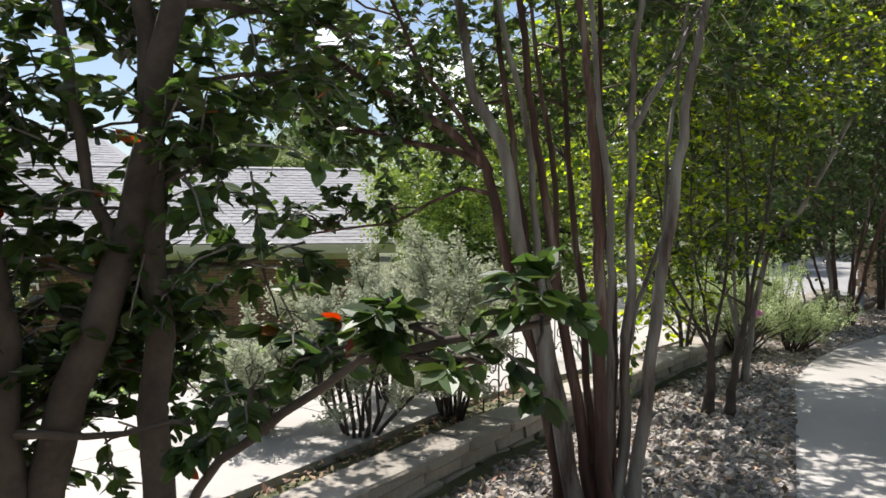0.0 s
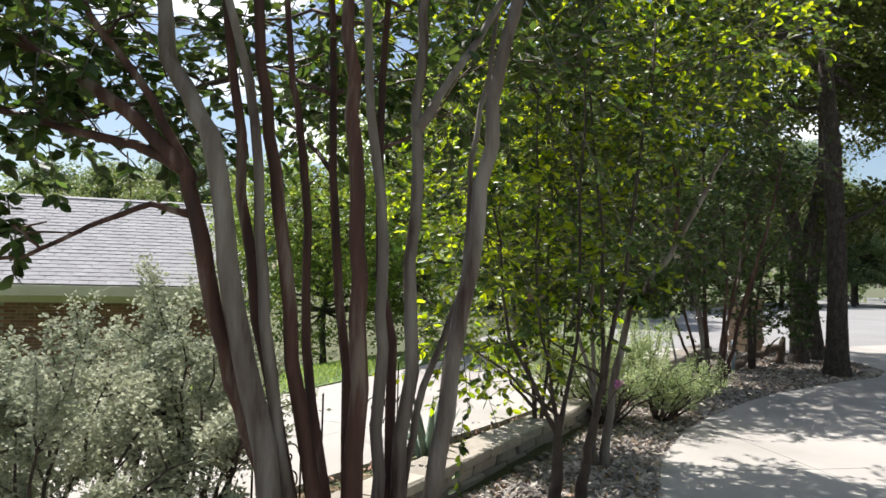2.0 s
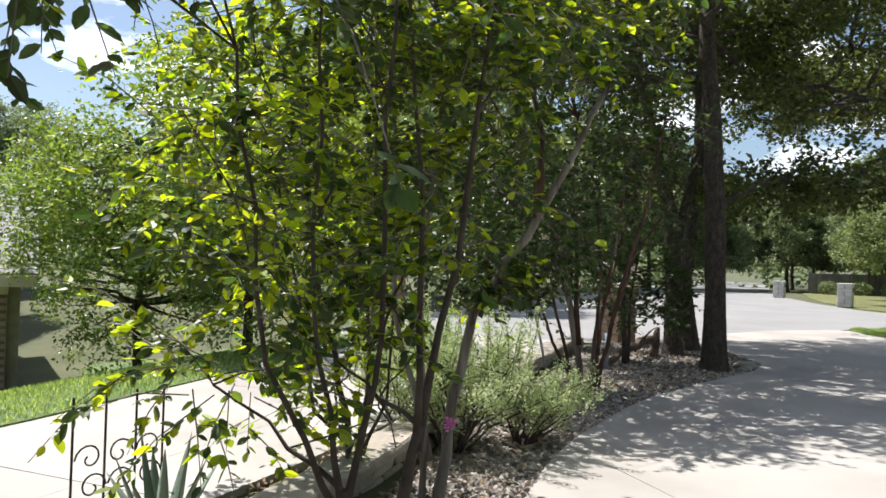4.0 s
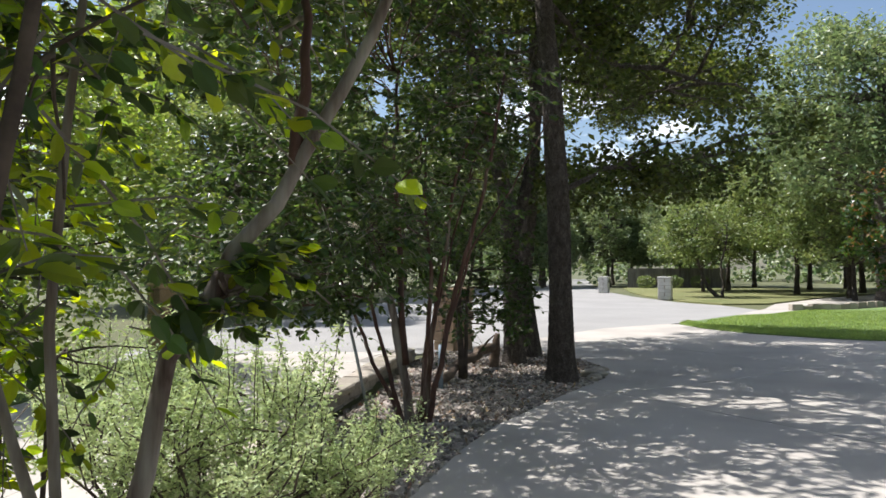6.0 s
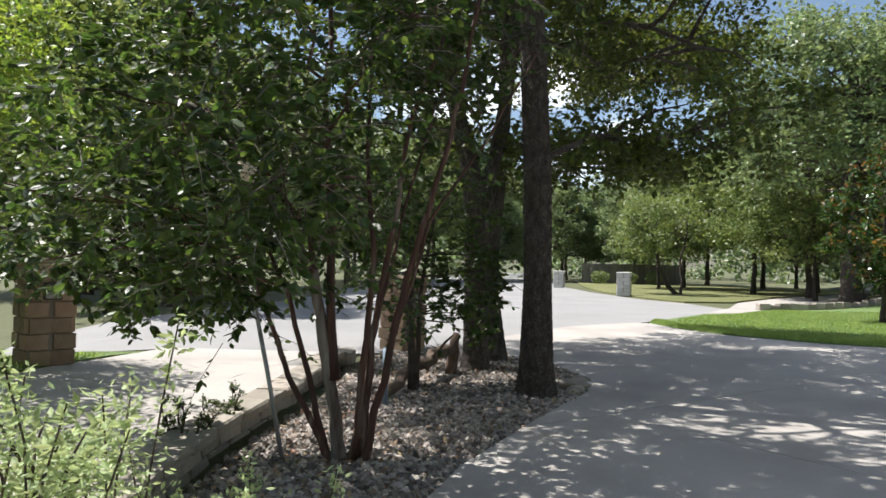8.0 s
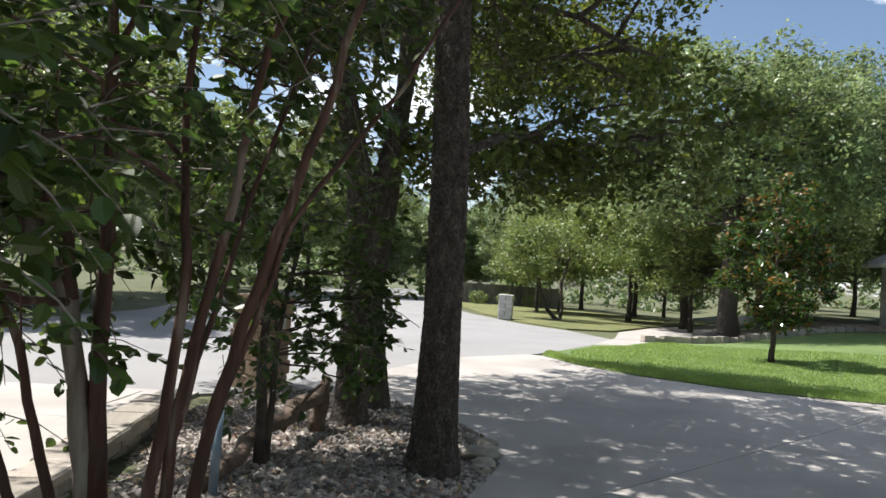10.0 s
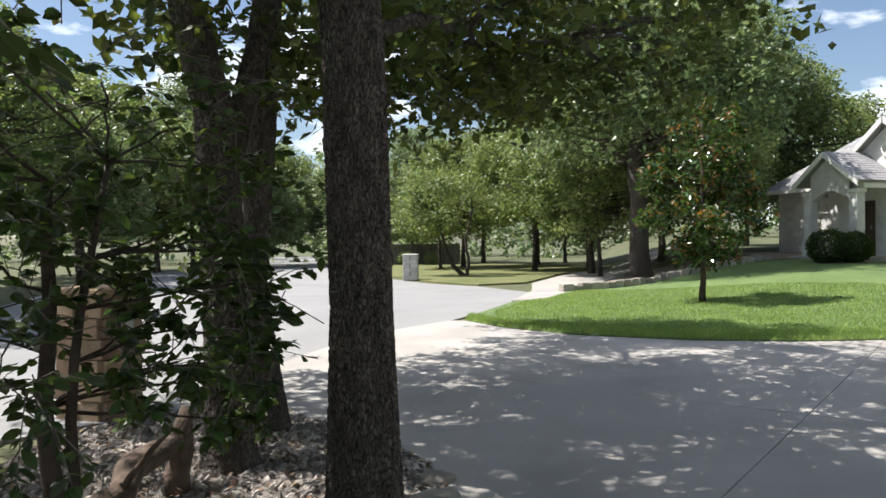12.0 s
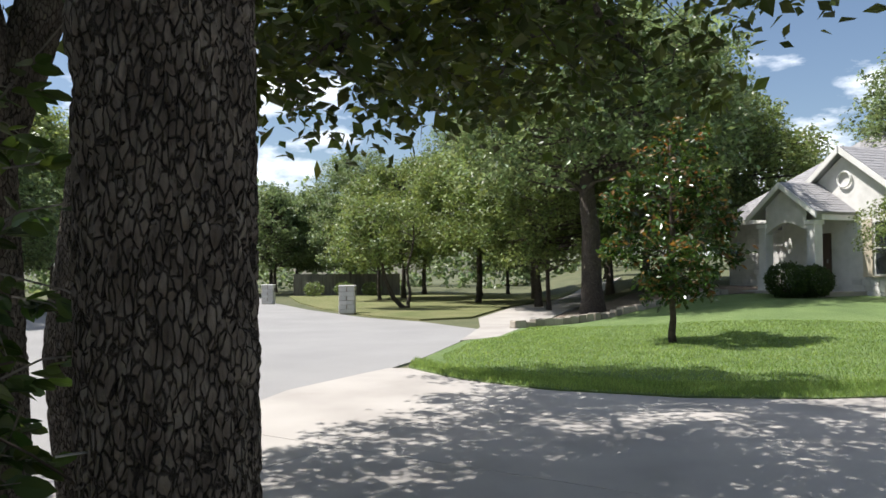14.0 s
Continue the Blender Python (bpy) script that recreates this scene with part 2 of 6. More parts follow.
def part(name, data, mat, parent, label="", smooth=False):
    """Links a bmesh, or (verts, faces), or a mesh as one object under a thing or a part; places are the parent's own."""
    if isinstance(data, bmesh.types.BMesh):
        me = bpy.data.meshes.new(name)
        data.to_mesh(me)
        data.free()
        me.materials.append(mat)
        if smooth:
            me.shade_smooth()
    elif isinstance(data, tuple):
        me = mesh_of(name, data[0], data[1], mat, smooth)
    else:
        me = data
    ob = new(name, me)
    ob.parent = parent
    if label:
        ob["label"] = label
    return ob


def box(bm, x0, x1, y0, y1, z0, z1, bevel=0.0, m=None):
    made = bmesh.ops.create_cube(bm, size=1.0, matrix=Matrix.LocRotScale(((x0 + x1) / 2, (y0 + y1) / 2, (z0 + z1) / 2), None, (x1 - x0, y1 - y0, z1 - z0)))
    vs = made["verts"]
    if bevel:
        es = list({e for v in vs for e in v.link_edges})
        out = bmesh.ops.bevel(bm, geom=es, offset=bevel, segments=1, affect="EDGES")
        vs = list({v for f in out["faces"] for v in f.verts} | {v for v in vs if v.is_valid})
    if m is not None:
        bmesh.ops.transform(bm, matrix=m, verts=[v for v in vs if v.is_valid])
    return bm


def boxed(x0, x1, y0, y1, z0, z1, bevel=0.0):
    return box(bmesh.new(), x0, x1, y0, y1, z0, z1, bevel)


def tube(points, radii, sides=8, lump=0.0, freq=4.0, closed=True, flare=0.0):
    """A round limb along points; returns vertices and faces."""
    P = [Vector(p) for p in points]
    verts, faces = [], []
    ref = Vector((0.31, 0.95, 0.05))
    for i, p in enumerate(P):
        d = (P[min(i + 1, len(P) - 1)] - P[max(i - 1, 0)]).normalized()
        a = d.cross(ref).normalized()
        b = d.cross(a)
        for k in range(sides):
            th = 2 * math.pi * k / sides
            r = radii[i]
            if lump:
                q = p + (a * math.cos(th) + b * math.sin(th)) * r
                r *= 1 + lump * noise.noise(q * freq)
            verts.append(p + (a * math.cos(th) + b * math.sin(th)) * r)
    for i in range(len(P) - 1):
        for k in range(sides):
            k2 = (k + 1) % sides
            faces.append((i * sides + k, i * sides + k2, (i + 1) * sides + k2, (i + 1) * sides + k))
    if closed:
        faces.append(tuple(range(sides))[::-1])
        faces.append(tuple((len(P) - 1) * sides + k for k in range(sides)))
    return verts, faces


def join(pieces):
    verts, faces = [], []
    for v, f in pieces:
        n = len(verts)
        verts.extend(v)
        faces.extend(tuple(i + n for i in face) for face in f)
    return verts, faces


def curve_points(p, q, n, sag=0.0, wob=0.0, rng=random):
    """Points from p to q that bow by sag upwards and waver by wob."""
    p, q = Vector(p), Vector(q)
    L = (q - p).length
    out = []
    for i in range(n + 1):
        t = i / n
        v = p.lerp(q, t) + Vector((0, 0, sag * L * 4 * t * (1 - t)))
        if 0 < i < n:
            v += Vector((rng.uniform(-1, 1), rng.uniform(-1, 1), rng.uniform(-0.5, 0.5))) * wob * L
        out.append(v)
    return out


def leaves(centres, size, rng, ratio=0.55, droop=0.35, up=0.5, jitter=0.35, fold=0.25, fine=False, heading=None):
    """A mesh (verts, faces) of folded leaf blades, one at each centre, turned at random or about its heading."""
    C = np.asarray(centres, float)
    n = len(C)
    d = rng.normal(size=(n, 3))
    if heading is not None:
        d = d * 0.35 + heading
    d[:, 2] = d[:, 2] * 0.6 - droop
    d /= np.linalg.norm(d, axis=1)[:, None]
    u = rng.normal(size=(n, 3)) * (1 - up)
    u[:, 2] += up * 1.6
    s = np.cross(d, u)
    s /= np.linalg.norm(s, axis=1)[:, None] + 1e-9
    nn = np.cross(s, d)
    L = (size * (1 + jitter * rng.uniform(-1, 1, n)))[:, None]
    W = L * ratio * 0.5
    f = fold * W
    if fine:
        rim = ((0.16, 0.62), (0.45, 1.0), (0.76, 0.70))
        pts = [C] + [C + d * L * t + s * W * w + nn * f * w for t, w in rim] + [C + d * L] + [C + d * L * t - s * W * w + nn * f * w for t, w in rim[::-1]]
        V = np.stack(pts, 1).reshape(-1, 3)
        base = np.arange(n)[:, None] * 8
        F = np.concatenate([base + np.array([[0, 1, 2, 3, 4]]), base + np.array([[0, 4, 5, 6, 7]])], 0)
    else:
        pts = [C, C + d * L * 0.5 + s * W + nn * f, C + d * L, C + d * L * 0.5 - s * W + nn * f]
        V = np.stack(pts, 1).reshape(-1, 3)
        base = np.arange(n)[:, None] * 4
        F = np.concatenate([base + np.array([[0, 1, 2]]), base + np.array([[0, 2, 3]])], 0)
    return V, F


def clump_points(c, r, n, rng, flat=0.7):
    """Points in an uneven tuft round c, thicker towards its outside, with gaps."""
    k = max(4, int(n / 22))
    hub = rng.normal(size=(k, 3))
    hub /= np.linalg.norm(hub, axis=1)[:, None]
    hub *= (rng.uniform(0.35, 1.05, k) ** 0.6)[:, None] * r
    hub[:, 2] *= flat
    pick = rng.integers(0, k, n)
    return np.asarray(c) + hub[pick] + rng.normal(size=(n, 3)) * r * 0.17


def spray_points(c, r, n, rng, flat=0.7):
    """Leaves in opposite rows along twigs that fan out from c: their feet, their headings, and the twigs."""
    k = max(3, int(n / 15))
    way = rng.normal(size=(k, 3))
    way[:, 2] = way[:, 2] * flat + 0.15
    way /= np.linalg.norm(way, axis=1)[:, None]
    foot = np.asarray(c) + way * (r * rng.uniform(0.05, 0.45, k))[:, None] + rng.normal(size=(k, 3)) * r * 0.18
    turn = rng.normal(size=(k, 3)) * 0.35
    turn[:, 2] -= 0.18
    out = way + turn
    out /= np.linalg.norm(out, axis=1)[:, None]
    L = r * rng.uniform(0.45, 1.0, k)
    tip = foot + out * L[:, None]
    pick = rng.integers(0, k, n)
    t = rng.uniform(0.08, 1.0, n)
    side = np.cross(out[pick], rng.normal(size=(n, 3)) * 0.45 + np.array((0, 0, 1.0)))
    side /= np.linalg.norm(side, axis=1)[:, None] + 1e-9
    side *= np.where(rng.random(n) < 0.5, -1.0, 1.0)[:, None]
    p = foot[pick] + out[pick] * (L[pick] * t)[:, None] - np.array((0, 0, 1.0)) * (0.10 * L[pick] * t * t)[:, None]
    mid = foot + (tip - foot) * 0.55 + np.array((0, 0, 0.012))
    twig = [tube([foot[i], mid[i], tip[i] - np.array((0, 0, 0.10 * L[i]))], [0.0038, 0.0030, 0.0014], 3, closed=False) for i in range(k)]
    return p, side + 0.75 * out[pick], twig


def ellipsoid_clumps(c, rad, n, rng, low=-0.6):
    out = []
    while len(out) < n:
        v = rng.normal(size=3)
        v /= np.linalg.norm(v)
        if v[2] < low:
            continue
        out.append(np.asarray(c) + v * np.asarray(rad) * rng.uniform(0.5, 1.0) ** 0.5)
    return out


def tree(name, at, label, trunk, radius, clumps, per, leaf, bark, foliage, rng, clump_r=0.8, flat=0.7, sides=12, limb_r=0.05, extra=None, fine=False, group="", droop=0.35, ratio=0.55, lump=0.12, twigs=2, whole=False, category="tree"):
    """A tree: trunk points with radii, limbs that leave it for each clump of leaves, and a crown of single leaves."""
    root = thing(name, at, label, category, group)
    pr = random.Random(int(rng.integers(1 << 30)))
    trunks = trunk if isinstance(trunk[0][0], (tuple, list, Vector)) else [trunk]
    rads = radius if isinstance(radius, list) else [radius] * len(trunks)
    ends = []
    barks = bark if isinstance(bark, list) else [bark]
    bark = barks[0]
    for n_stem, (tk, r) in enumerate(zip(trunks, rads)):
        pts = []
        for a, b in zip(tk[:-1], tk[1:]):
            seg = curve_points(a, b, 4, 0, 0.02, pr)
            pts += seg if not pts else seg[1:]
        rr = [r * (1.0 - 0.55 * i / (len(pts) - 1)) * (1 + 0.35 * max(0, 1 - i / 1.6)) for i in range(len(pts))]
        if not whole:
            part("trunk" if len(trunks) == 1 else "stem", tube(pts, rr, sides, lump, 1.2 / r * 0.5), barks[n_stem % len(barks)], root, smooth=True)
        ends.append((pts, rr))
    limbs, tips = [], []
    for c, sc in [(c[:3], c[3] if len(c) > 3 else 1.0) for c in clumps]:
        best = min(((p - Vector(c)).length + (1.2 if p.z > c[2] else 0) + 0.15 * pr.random(), pts, rr, i) for pts, rr in ends for i, p in enumerate(pts) if i >= len(pts) * 0.35)
        _, pts, rr, i = best
        p0 = pts[i]
        line = curve_points(p0, c, 5, 0.06 * pr.uniform(-0.5, 1.3), 0.05, pr)
        r0 = min(rr[i] * 0.7, limb_r * (0.6 + 0.25 * (p0 - Vector(c)).length))
        limbs.append(tube(line, [max(0.006, r0 * (1 - 0.8 * k / 5)) for k in range(6)], 6))
        for _ in range(twigs):
            k = pr.randint(2, 5)
            q = line[k] + Vector((pr.gauss(0, 1), pr.gauss(0, 1), pr.gauss(0.1, 0.6))) * clump_r * 0.6 * sc
            limbs.append(tube(curve_points(line[k], q, 3, 0.03, 0.06, pr), [max(0.005, r0 * 0.3), max(0.004, r0 * 0.22), max(0.003, r0 * 0.15), 0.003], 4))
    if limbs and whole:
        part("trunk", join([tube(*e, sides, lump, 0.6 / rads[0]) for e in ends] + limbs), bark, root, smooth=True)
    elif limbs:
        for k in range(0, len(limbs), twigs + 1):
            part("limb", join(limbs[k:k + twigs + 1]), bark, root, smooth=True)
    tufts = [(c[:3], clump_r * rng.uniform(0.75, 1.25) * (c[3] if len(c) > 3 else 1), int(per * rng.uniform(0.7, 1.3) * (c[3] if len(c) > 3 else 1))) for c in clumps]
    if fine:
        sprays = [spray_points(c, r * 1.15, n, rng, flat) for c, r, n in tufts]
        pts = np.concatenate([p for p, _, _ in sprays])
        head = np.concatenate([h for _, h, _ in sprays])
        tagged(part("twigwork", join([t for _, _, tw in sprays for t in tw]), M["palewood"], root), kind="stuff")
    else:
        pts, head = np.concatenate([clump_points(c, r, n, rng, flat) for c, r, n in tufts]), None
    turned = rng.random(len(pts)) < (extra[1] if extra else 0.0)
    part("crown", leaves(pts[~turned], leaf, rng, ratio, droop, fine=fine, heading=None if head is None else head[~turned]), foliage, root)
    # second leaf colour: red, bronze, and crape leaves tinted as if backlit
    if extra:
        part("turning_leaves", leaves(pts[turned], extra[2], rng, ratio, droop, fine=fine, heading=None if head is None else head[turned]), extra[0], root)
    return root

# ---- lie of the land ----
WALL_U, WALL_N, WALL_O = Vector((0.644, 0.765)), Vector((-0.765, 0.644)), Vector((0.78, 5.75))

WALL_LINE = [(-3.0, 0.1), (-1.75, 1.8), (-0.6, 3.38), (0.75, 5.36), (2.70, 7.88), (4.2, 10.07), (5.45, 11.93), (6.5, 13.15), (8.0, 15.2)]


def smooth(a, b, v):
    t = min(1.0, max(0.0, (v - a) / (b - a)))
    return t * t * (3 - 2 * t)


def beyond_wall(x, y):
    """Distance to the low wall's line: over 0 on the neighbour's side."""
    best, side = 1e9, 0.0
    n = len(WALL_LINE) - 2
    for i, ((x0, y0), (x1, y1)) in enumerate(zip(WALL_LINE[:-1], WALL_LINE[1:])):
        dx, dy = x1 - x0, y1 - y0
        L2 = dx * dx + dy * dy
        t = ((x - x0) * dx + (y - y0) * dy) / L2
        t = min(1.0 if i < n else 9.0, max(0.0 if i else -9.0, t))
        ex, ey = x - x0 - t * dx, y - y0 - t * dy
        d = ex * ex + ey * ey
        if d < best:
            best, side = d, dx * ey - dy * ex
    return math.copysign(math.sqrt(best), side)


def land(x, y):
    """Height of the ground: level round the walk, a terrace beyond the low wall that falls to the brick house, a rise to the white house."""
    s = beyond_wall(x, y)
    a = (x - WALL_O.x) * WALL_U.x + (y - WALL_O.y) * WALL_U.y
    street = smooth(9.5, 13.5, a)
    z = 0.15 * smooth(0.02, 0.2, s) * (1 - street)
    z -= 1.45 * smooth(3.2, 11.0, s) * (1 - smooth(8, 22, a))
    q = (x - 19.0) * 0.93 + (y - 14.0) * 0.37
    side = smooth(1.0, -6.0, (y - 14.0) - (x - 17.0) * 0.5)
    z += side * (0.74 * smooth(2, 20, q) + 0.02 * max(0.0, q - 18))
    far = (x - 17.0) * 0.7 + (y - 18.0) * 0.7
    z -= (1 - side) * 0.005 * min(max(0.0, far), 60.0)
    return z


def sheet(name, outline, lift, mat, label, category, cuts=6, kind="structure", thick=0.1, holder=None, size=None):
    """A slab over the land with a true edge: the outline filled, cut to a grid, laid on the land and given thickness."""
    bm = bmesh.new()
    f = bm.faces.new([bm.verts.new((x, y, 0)) for x, y in outline])
    if f.normal.z < 0:
        f.normal_flip()
    xs, ys = [p[0] for p in outline], [p[1] for p in outline]
    step = size or max(max(xs) - min(xs), max(ys) - min(ys)) / cuts
    for axis, lo, hi in ((0, min(xs), max(xs)), (1, min(ys), max(ys))):
        v = lo + step
        while v < hi - 1e-3:
            co, no = [0, 0, 0], [0, 0, 0]
            co[axis], no[axis] = v, 1
            bmesh.ops.bisect_plane(bm, geom=bm.verts[:] + bm.edges[:] + bm.faces[:], plane_co=co, plane_no=no, dist=1e-5)
            v += step
    for v in bm.verts:
        v.co.z = land(v.co.x, v.co.y) + lift
    ret = bmesh.ops.extrude_face_region(bm, geom=bm.faces[:])
    top = {v for g in ret["geom"] if isinstance(g, bmesh.types.BMFace) for v in g.verts}
    for v in bm.verts:
        if v not in top:
            v.co.z -= thick
    bmesh.ops.recalc_face_normals(bm, faces=bm.faces[:])
    me = bpy.data.meshes.new(name)
    bm.to_mesh(me)
    bm.free()
    me.materials.append(mat)
    ob = new(name, me)
    if holder:
        ob.parent = holder
        return ob
    return tagged(ob, label, category, kind=kind)


# one sheet of ground to the horizon, finer near the walk
def ground_axis(lo, hi, c0, c1):
    v, out = c0, []
    while v <= c1:
        out.append(v)
        v += 0.75
    step, w = 1.5, c1
    while w < hi:
        w += step
        step *= 1.35
        out.append(w)
    step, w = 1.5, c0
    while w > lo:
        w -= step
        step *= 1.35
        out.insert(0, w)
    return out


GX, GY = ground_axis(-900, 900, -12, 42), ground_axis(-900, 900, -8, 42)
gv = [(x, y, land(x, y) - 0.05) for y in GY for x in GX]
gf = [(j * len(GX) + i, j * len(GX) + i + 1, (j + 1) * len(GX) + i + 1, (j + 1) * len(GX) + i) for j in range(len(GY) - 1) for i in range(len(GX) - 1)]
tagged(new("ground", mesh_of("ground", gv, gf, M["earth"], True)), "earth and rough dry grass of the neighbourhood", "ground", kind="structure")

# plan: edges of drives, beds, road and lawns
BED_EDGE = [(-1.6, -3.4), (0.15, 0.2), (1.98, 4.09), (3.55, 7.4), (4.25, 8.4), (4.9, 9.15), (5.95, 10.15), (6.75, 10.8), (8.3, 11.75), (9.75, 12.55), (10.45, 13.4), (10.8, 14.2), (10.9, 15.3), (10.6, 16.1), (10.2, 16.45)]
GUTTER = [(10.2, 16.45), (13.3, 18.0), (15.4, 18.85), (18.0, 19.15)]
LAWN_EDGE = [(18.15, 18.85), (17.45, 17.4), (17.25, 15.9), (17.6, 14.2), (18.35, 12.8), (19.6, 11.4), (22.0, 9.4), (26.0, 6.5)]

# the driveway that is walked on, cast in panels with sawn joints
drive = thing("driveway", (0, 0, 0), "pale grey broom-finished concrete driveway with sawn joints", "driveway", kind="structure")
drive_outline = BED_EDGE + GUTTER[1:] + LAWN_EDGE + [(22.0, 5.6), (14.0, 3.4), (8.0, 1.4), (4.6, -2.0), (3.2, -8.0), (-1.0, -8.0)]


def panels(outline, origin, along, spacing_u, spacing_v, holder, name, mat, lift=0.0, gap=0.006, size=1.5):
    """Cuts an outline by two families of joints into slabs, each an object of its own."""
    u = Vector(along).normalized()
    v = Vector((-u.y, u.x))
    bm = bmesh.new()
    bm.faces.new([bm.verts.new((x, y, 0)) for x, y in outline])
    for d, sp in ((u, spacing_u), (v, spacing_v)):
        ks = [(Vector(p) - Vector(origin)).dot(d) for p in outline]
        for k in range(math.ceil(min(ks) / sp), math.floor(max(ks) / sp) + 1):
            co = Vector(origin) + d * (k * sp)
            bmesh.ops.bisect_plane(bm, geom=bm.verts[:] + bm.edges[:] + bm.faces[:], plane_co=(co.x, co.y, 0), plane_no=(d.x, d.y, 0), dist=1e-5)
    polys = [[(w.co.x, w.co.y) for w in f.verts] for f in bm.faces if f.calc_area() > 0.02]
    bm.free()
    for poly in polys:
        c = sum((Vector(p) for p in poly), Vector((0, 0))) / len(poly)
        shrunk = [tuple(Vector(p) + (c - Vector(p)).normalized() * gap) for p in poly]
        sheet(name, shrunk, lift, mat, "", "", size=size, thick=0.11, holder=holder)


panels(drive_outline, (9.15, 7.1), (1.0, 0.03), 4.45, 4.45, drive, "slab", M["concrete"])

# planting bed between the driveway and the low wall
bed_outline = BED_EDGE + [(9.2, 16.3), (8.15, 15.35)] + [(x + 0.06, y - 0.05) for x, y in WALL_LINE[::-1][1:]] + [(-3.6, -3.4)]
tagged(sheet("planting_bed", bed_outline, -0.02, M["soil"], "", "", size=0.8, thick=0.1), "dark soil bed strewn with stone chips and dry leaves", "planting bed", kind="structure")

# the neighbour's driveway beyond the wall
nd_near = [(x + WALL_N.x * w, y + WALL_N.y * w) for (x, y), w in zip(WALL_LINE, (0.6, 0.6, 0.6, 0.7, 0.5, 0.3, 0.2, 0.2, 0.2))]
nd_far = [(x + WALL_N.x * 3.1, y + WALL_N.y * 3.1) for x, y in WALL_LINE]
ndrive = thing("neighbour_driveway", (0, 0, 0), "sunlit pale concrete driveway beside the low wall", "driveway", kind="structure")
panels(nd_near + [(9.0, 16.6), (6.6, 18.3)] + nd_far[::-1][1:], (1.0, 8.0), (0.644, 0.765), 3.2, 40.0, ndrive, "slab", M["concrete"], 0.0)

# street
road_outline = [(9.0, 16.55)] + GUTTER + [(19.6, 19.6), (22.9, 20.85), (26.6, 22.6), (28.6, 26.0), (29.6, 29.3), (33.5, 36.0), (39.0, 44.0), (52.0, 60.0), (86.0, 100.0), (78.0, 107.0), (44.0, 68.0), (30.0, 52.0), (21.0, 41.0), (14.0, 31.0), (9.6, 26.4), (7.0, 24.6), (5.0, 22.6), (4.3, 20.4), (5.0, 18.8), (6.6, 18.3)]
sheet("road", road_outline, -0.015, M["asphalt"], "worn pale grey asphalt street in full sun", "road", size=2.5, thick=0.12)
tagged(new("painted_mark", mesh_of("painted_mark", [(12.3, 18.05, land(12.3, 18.05) - 0.008), (12.9, 18.15, land(12.9, 18.1) - 0.008), (12.88, 18.25, land(12.9, 18.2) - 0.008), (12.28, 18.15, land(12.3, 18.1) - 0.008)], [(0, 1, 2, 3)], M["redpaint"])), "short faded red paint mark on the street", "road marking", kind="structure")

# lawns
LAWN = LAWN_EDGE + [(44.0, 4.0), (40.0, 15.2), (33.5, 20.2), (28.0, 21.75), (24.3, 20.6), (22.8, 20.7), (19.6, 19.5)]
sheet("lawn", LAWN, 0.02, M["lawn"], "bright green mown turf lawn with tree shade", "lawn", size=1.2, thick=0.1)
FARLAWN = [(30.2, 29.2), (29.4, 26.6), (31.5, 25.8), (40.0, 29.0), (60.0, 34.0), (64.0, 52.0), (50.0, 54.0), (40.0, 43.0), (34.6, 36.2)]
sheet("far_lawn", FARLAWN, 0.02, M["drylawn"], "patchy yellow-green lawn on a gentle bank", "lawn", size=2.5, thick=0.1)
NLAWN = nd_far[2:] + [(6.3, 17.7), (5.0, 18.4), (4.1, 20.0), (2.0, 22.5), (-1.0, 22.5), (-0.9, 17.2), (-1.5, 16.6), (-14.0, 14.0), (-12.0, 6.0), (-5.0, 2.5)]
NLAWN = [(x + WALL_N.x * 0.02, y + WALL_N.y * 0.02) for x, y in NLAWN]
sheet("neighbour_lawn", NLAWN, 0.01, M["lawn"], "mown green lawn in front of the brick house", "lawn", size=1.2, thick=0.1)
# the white house's driveway and beds
sheet("side_driveway", [(22.9, 20.85), (27.0, 22.75), (31.0, 25.2), (40.0, 28.6), (60.0, 33.5), (60.0, 30.5), (46.0, 27.0), (36.0, 24.2), (29.0, 21.9), (24.3, 20.55)], 0.012, M["concrete"], "pale concrete driveway that curves up to the white house", "driveway", size=2.0, thick=0.12)
HBED = [(27.6, 21.75), (33.0, 20.6), (40.0, 15.6), (43.0, 10.0), (47.0, 11.0), (45.0, 18.0), (42.0, 23.6), (36.0, 24.0), (29.0, 21.8)]
sheet("house_bed", HBED, 0.035, M["soil"], "shaded mulch bed under oaks before the white house", "planting bed", size=1.2, thick=0.1)

# ---- low stone wall along the bed ----


def stone_mesh(name, lx, ly, lz, seed, rough=0.012):
    rg = random.Random(seed)
    bm = bmesh.new()
    box(bm, -lx / 2, lx / 2, -ly / 2, ly / 2, 0, lz, min(lz, ly) * 0.16)
    for v in bm.verts:
        v.co += Vector((rg.uniform(-1, 1), rg.uniform(-1, 1), rg.uniform(-1, 1) * 0.5)) * rough
    me = bpy.data.meshes.new(name)
    bm.to_mesh(me)
    bm.free()
    me.materials.append(M["stone"])
    return me


low_wall = thing("retaining_wall", (0, 0, 0), "low dry-laid wall of tan limestone blocks beside the bed", "wall", kind="structure")
rw = random.Random(5)
course_meshes = [stone_mesh("stone", 0.34 + 0.02 * (k % 5), 0.2, 0.098, k) for k in range(6)]
cap_meshes = [stone_mesh("cap_stone", 0.44 + 0.03 * (k % 4), 0.30, 0.075, 20 + k) for k in range(5)]


def along_line(line):
    out, acc = [], 0.0
    for a, b in zip(line[:-1], line[1:]):
        a, b = Vector(a), Vector(b)
        out.append((acc, a, b))
        acc += (b - a).length
    return out, acc


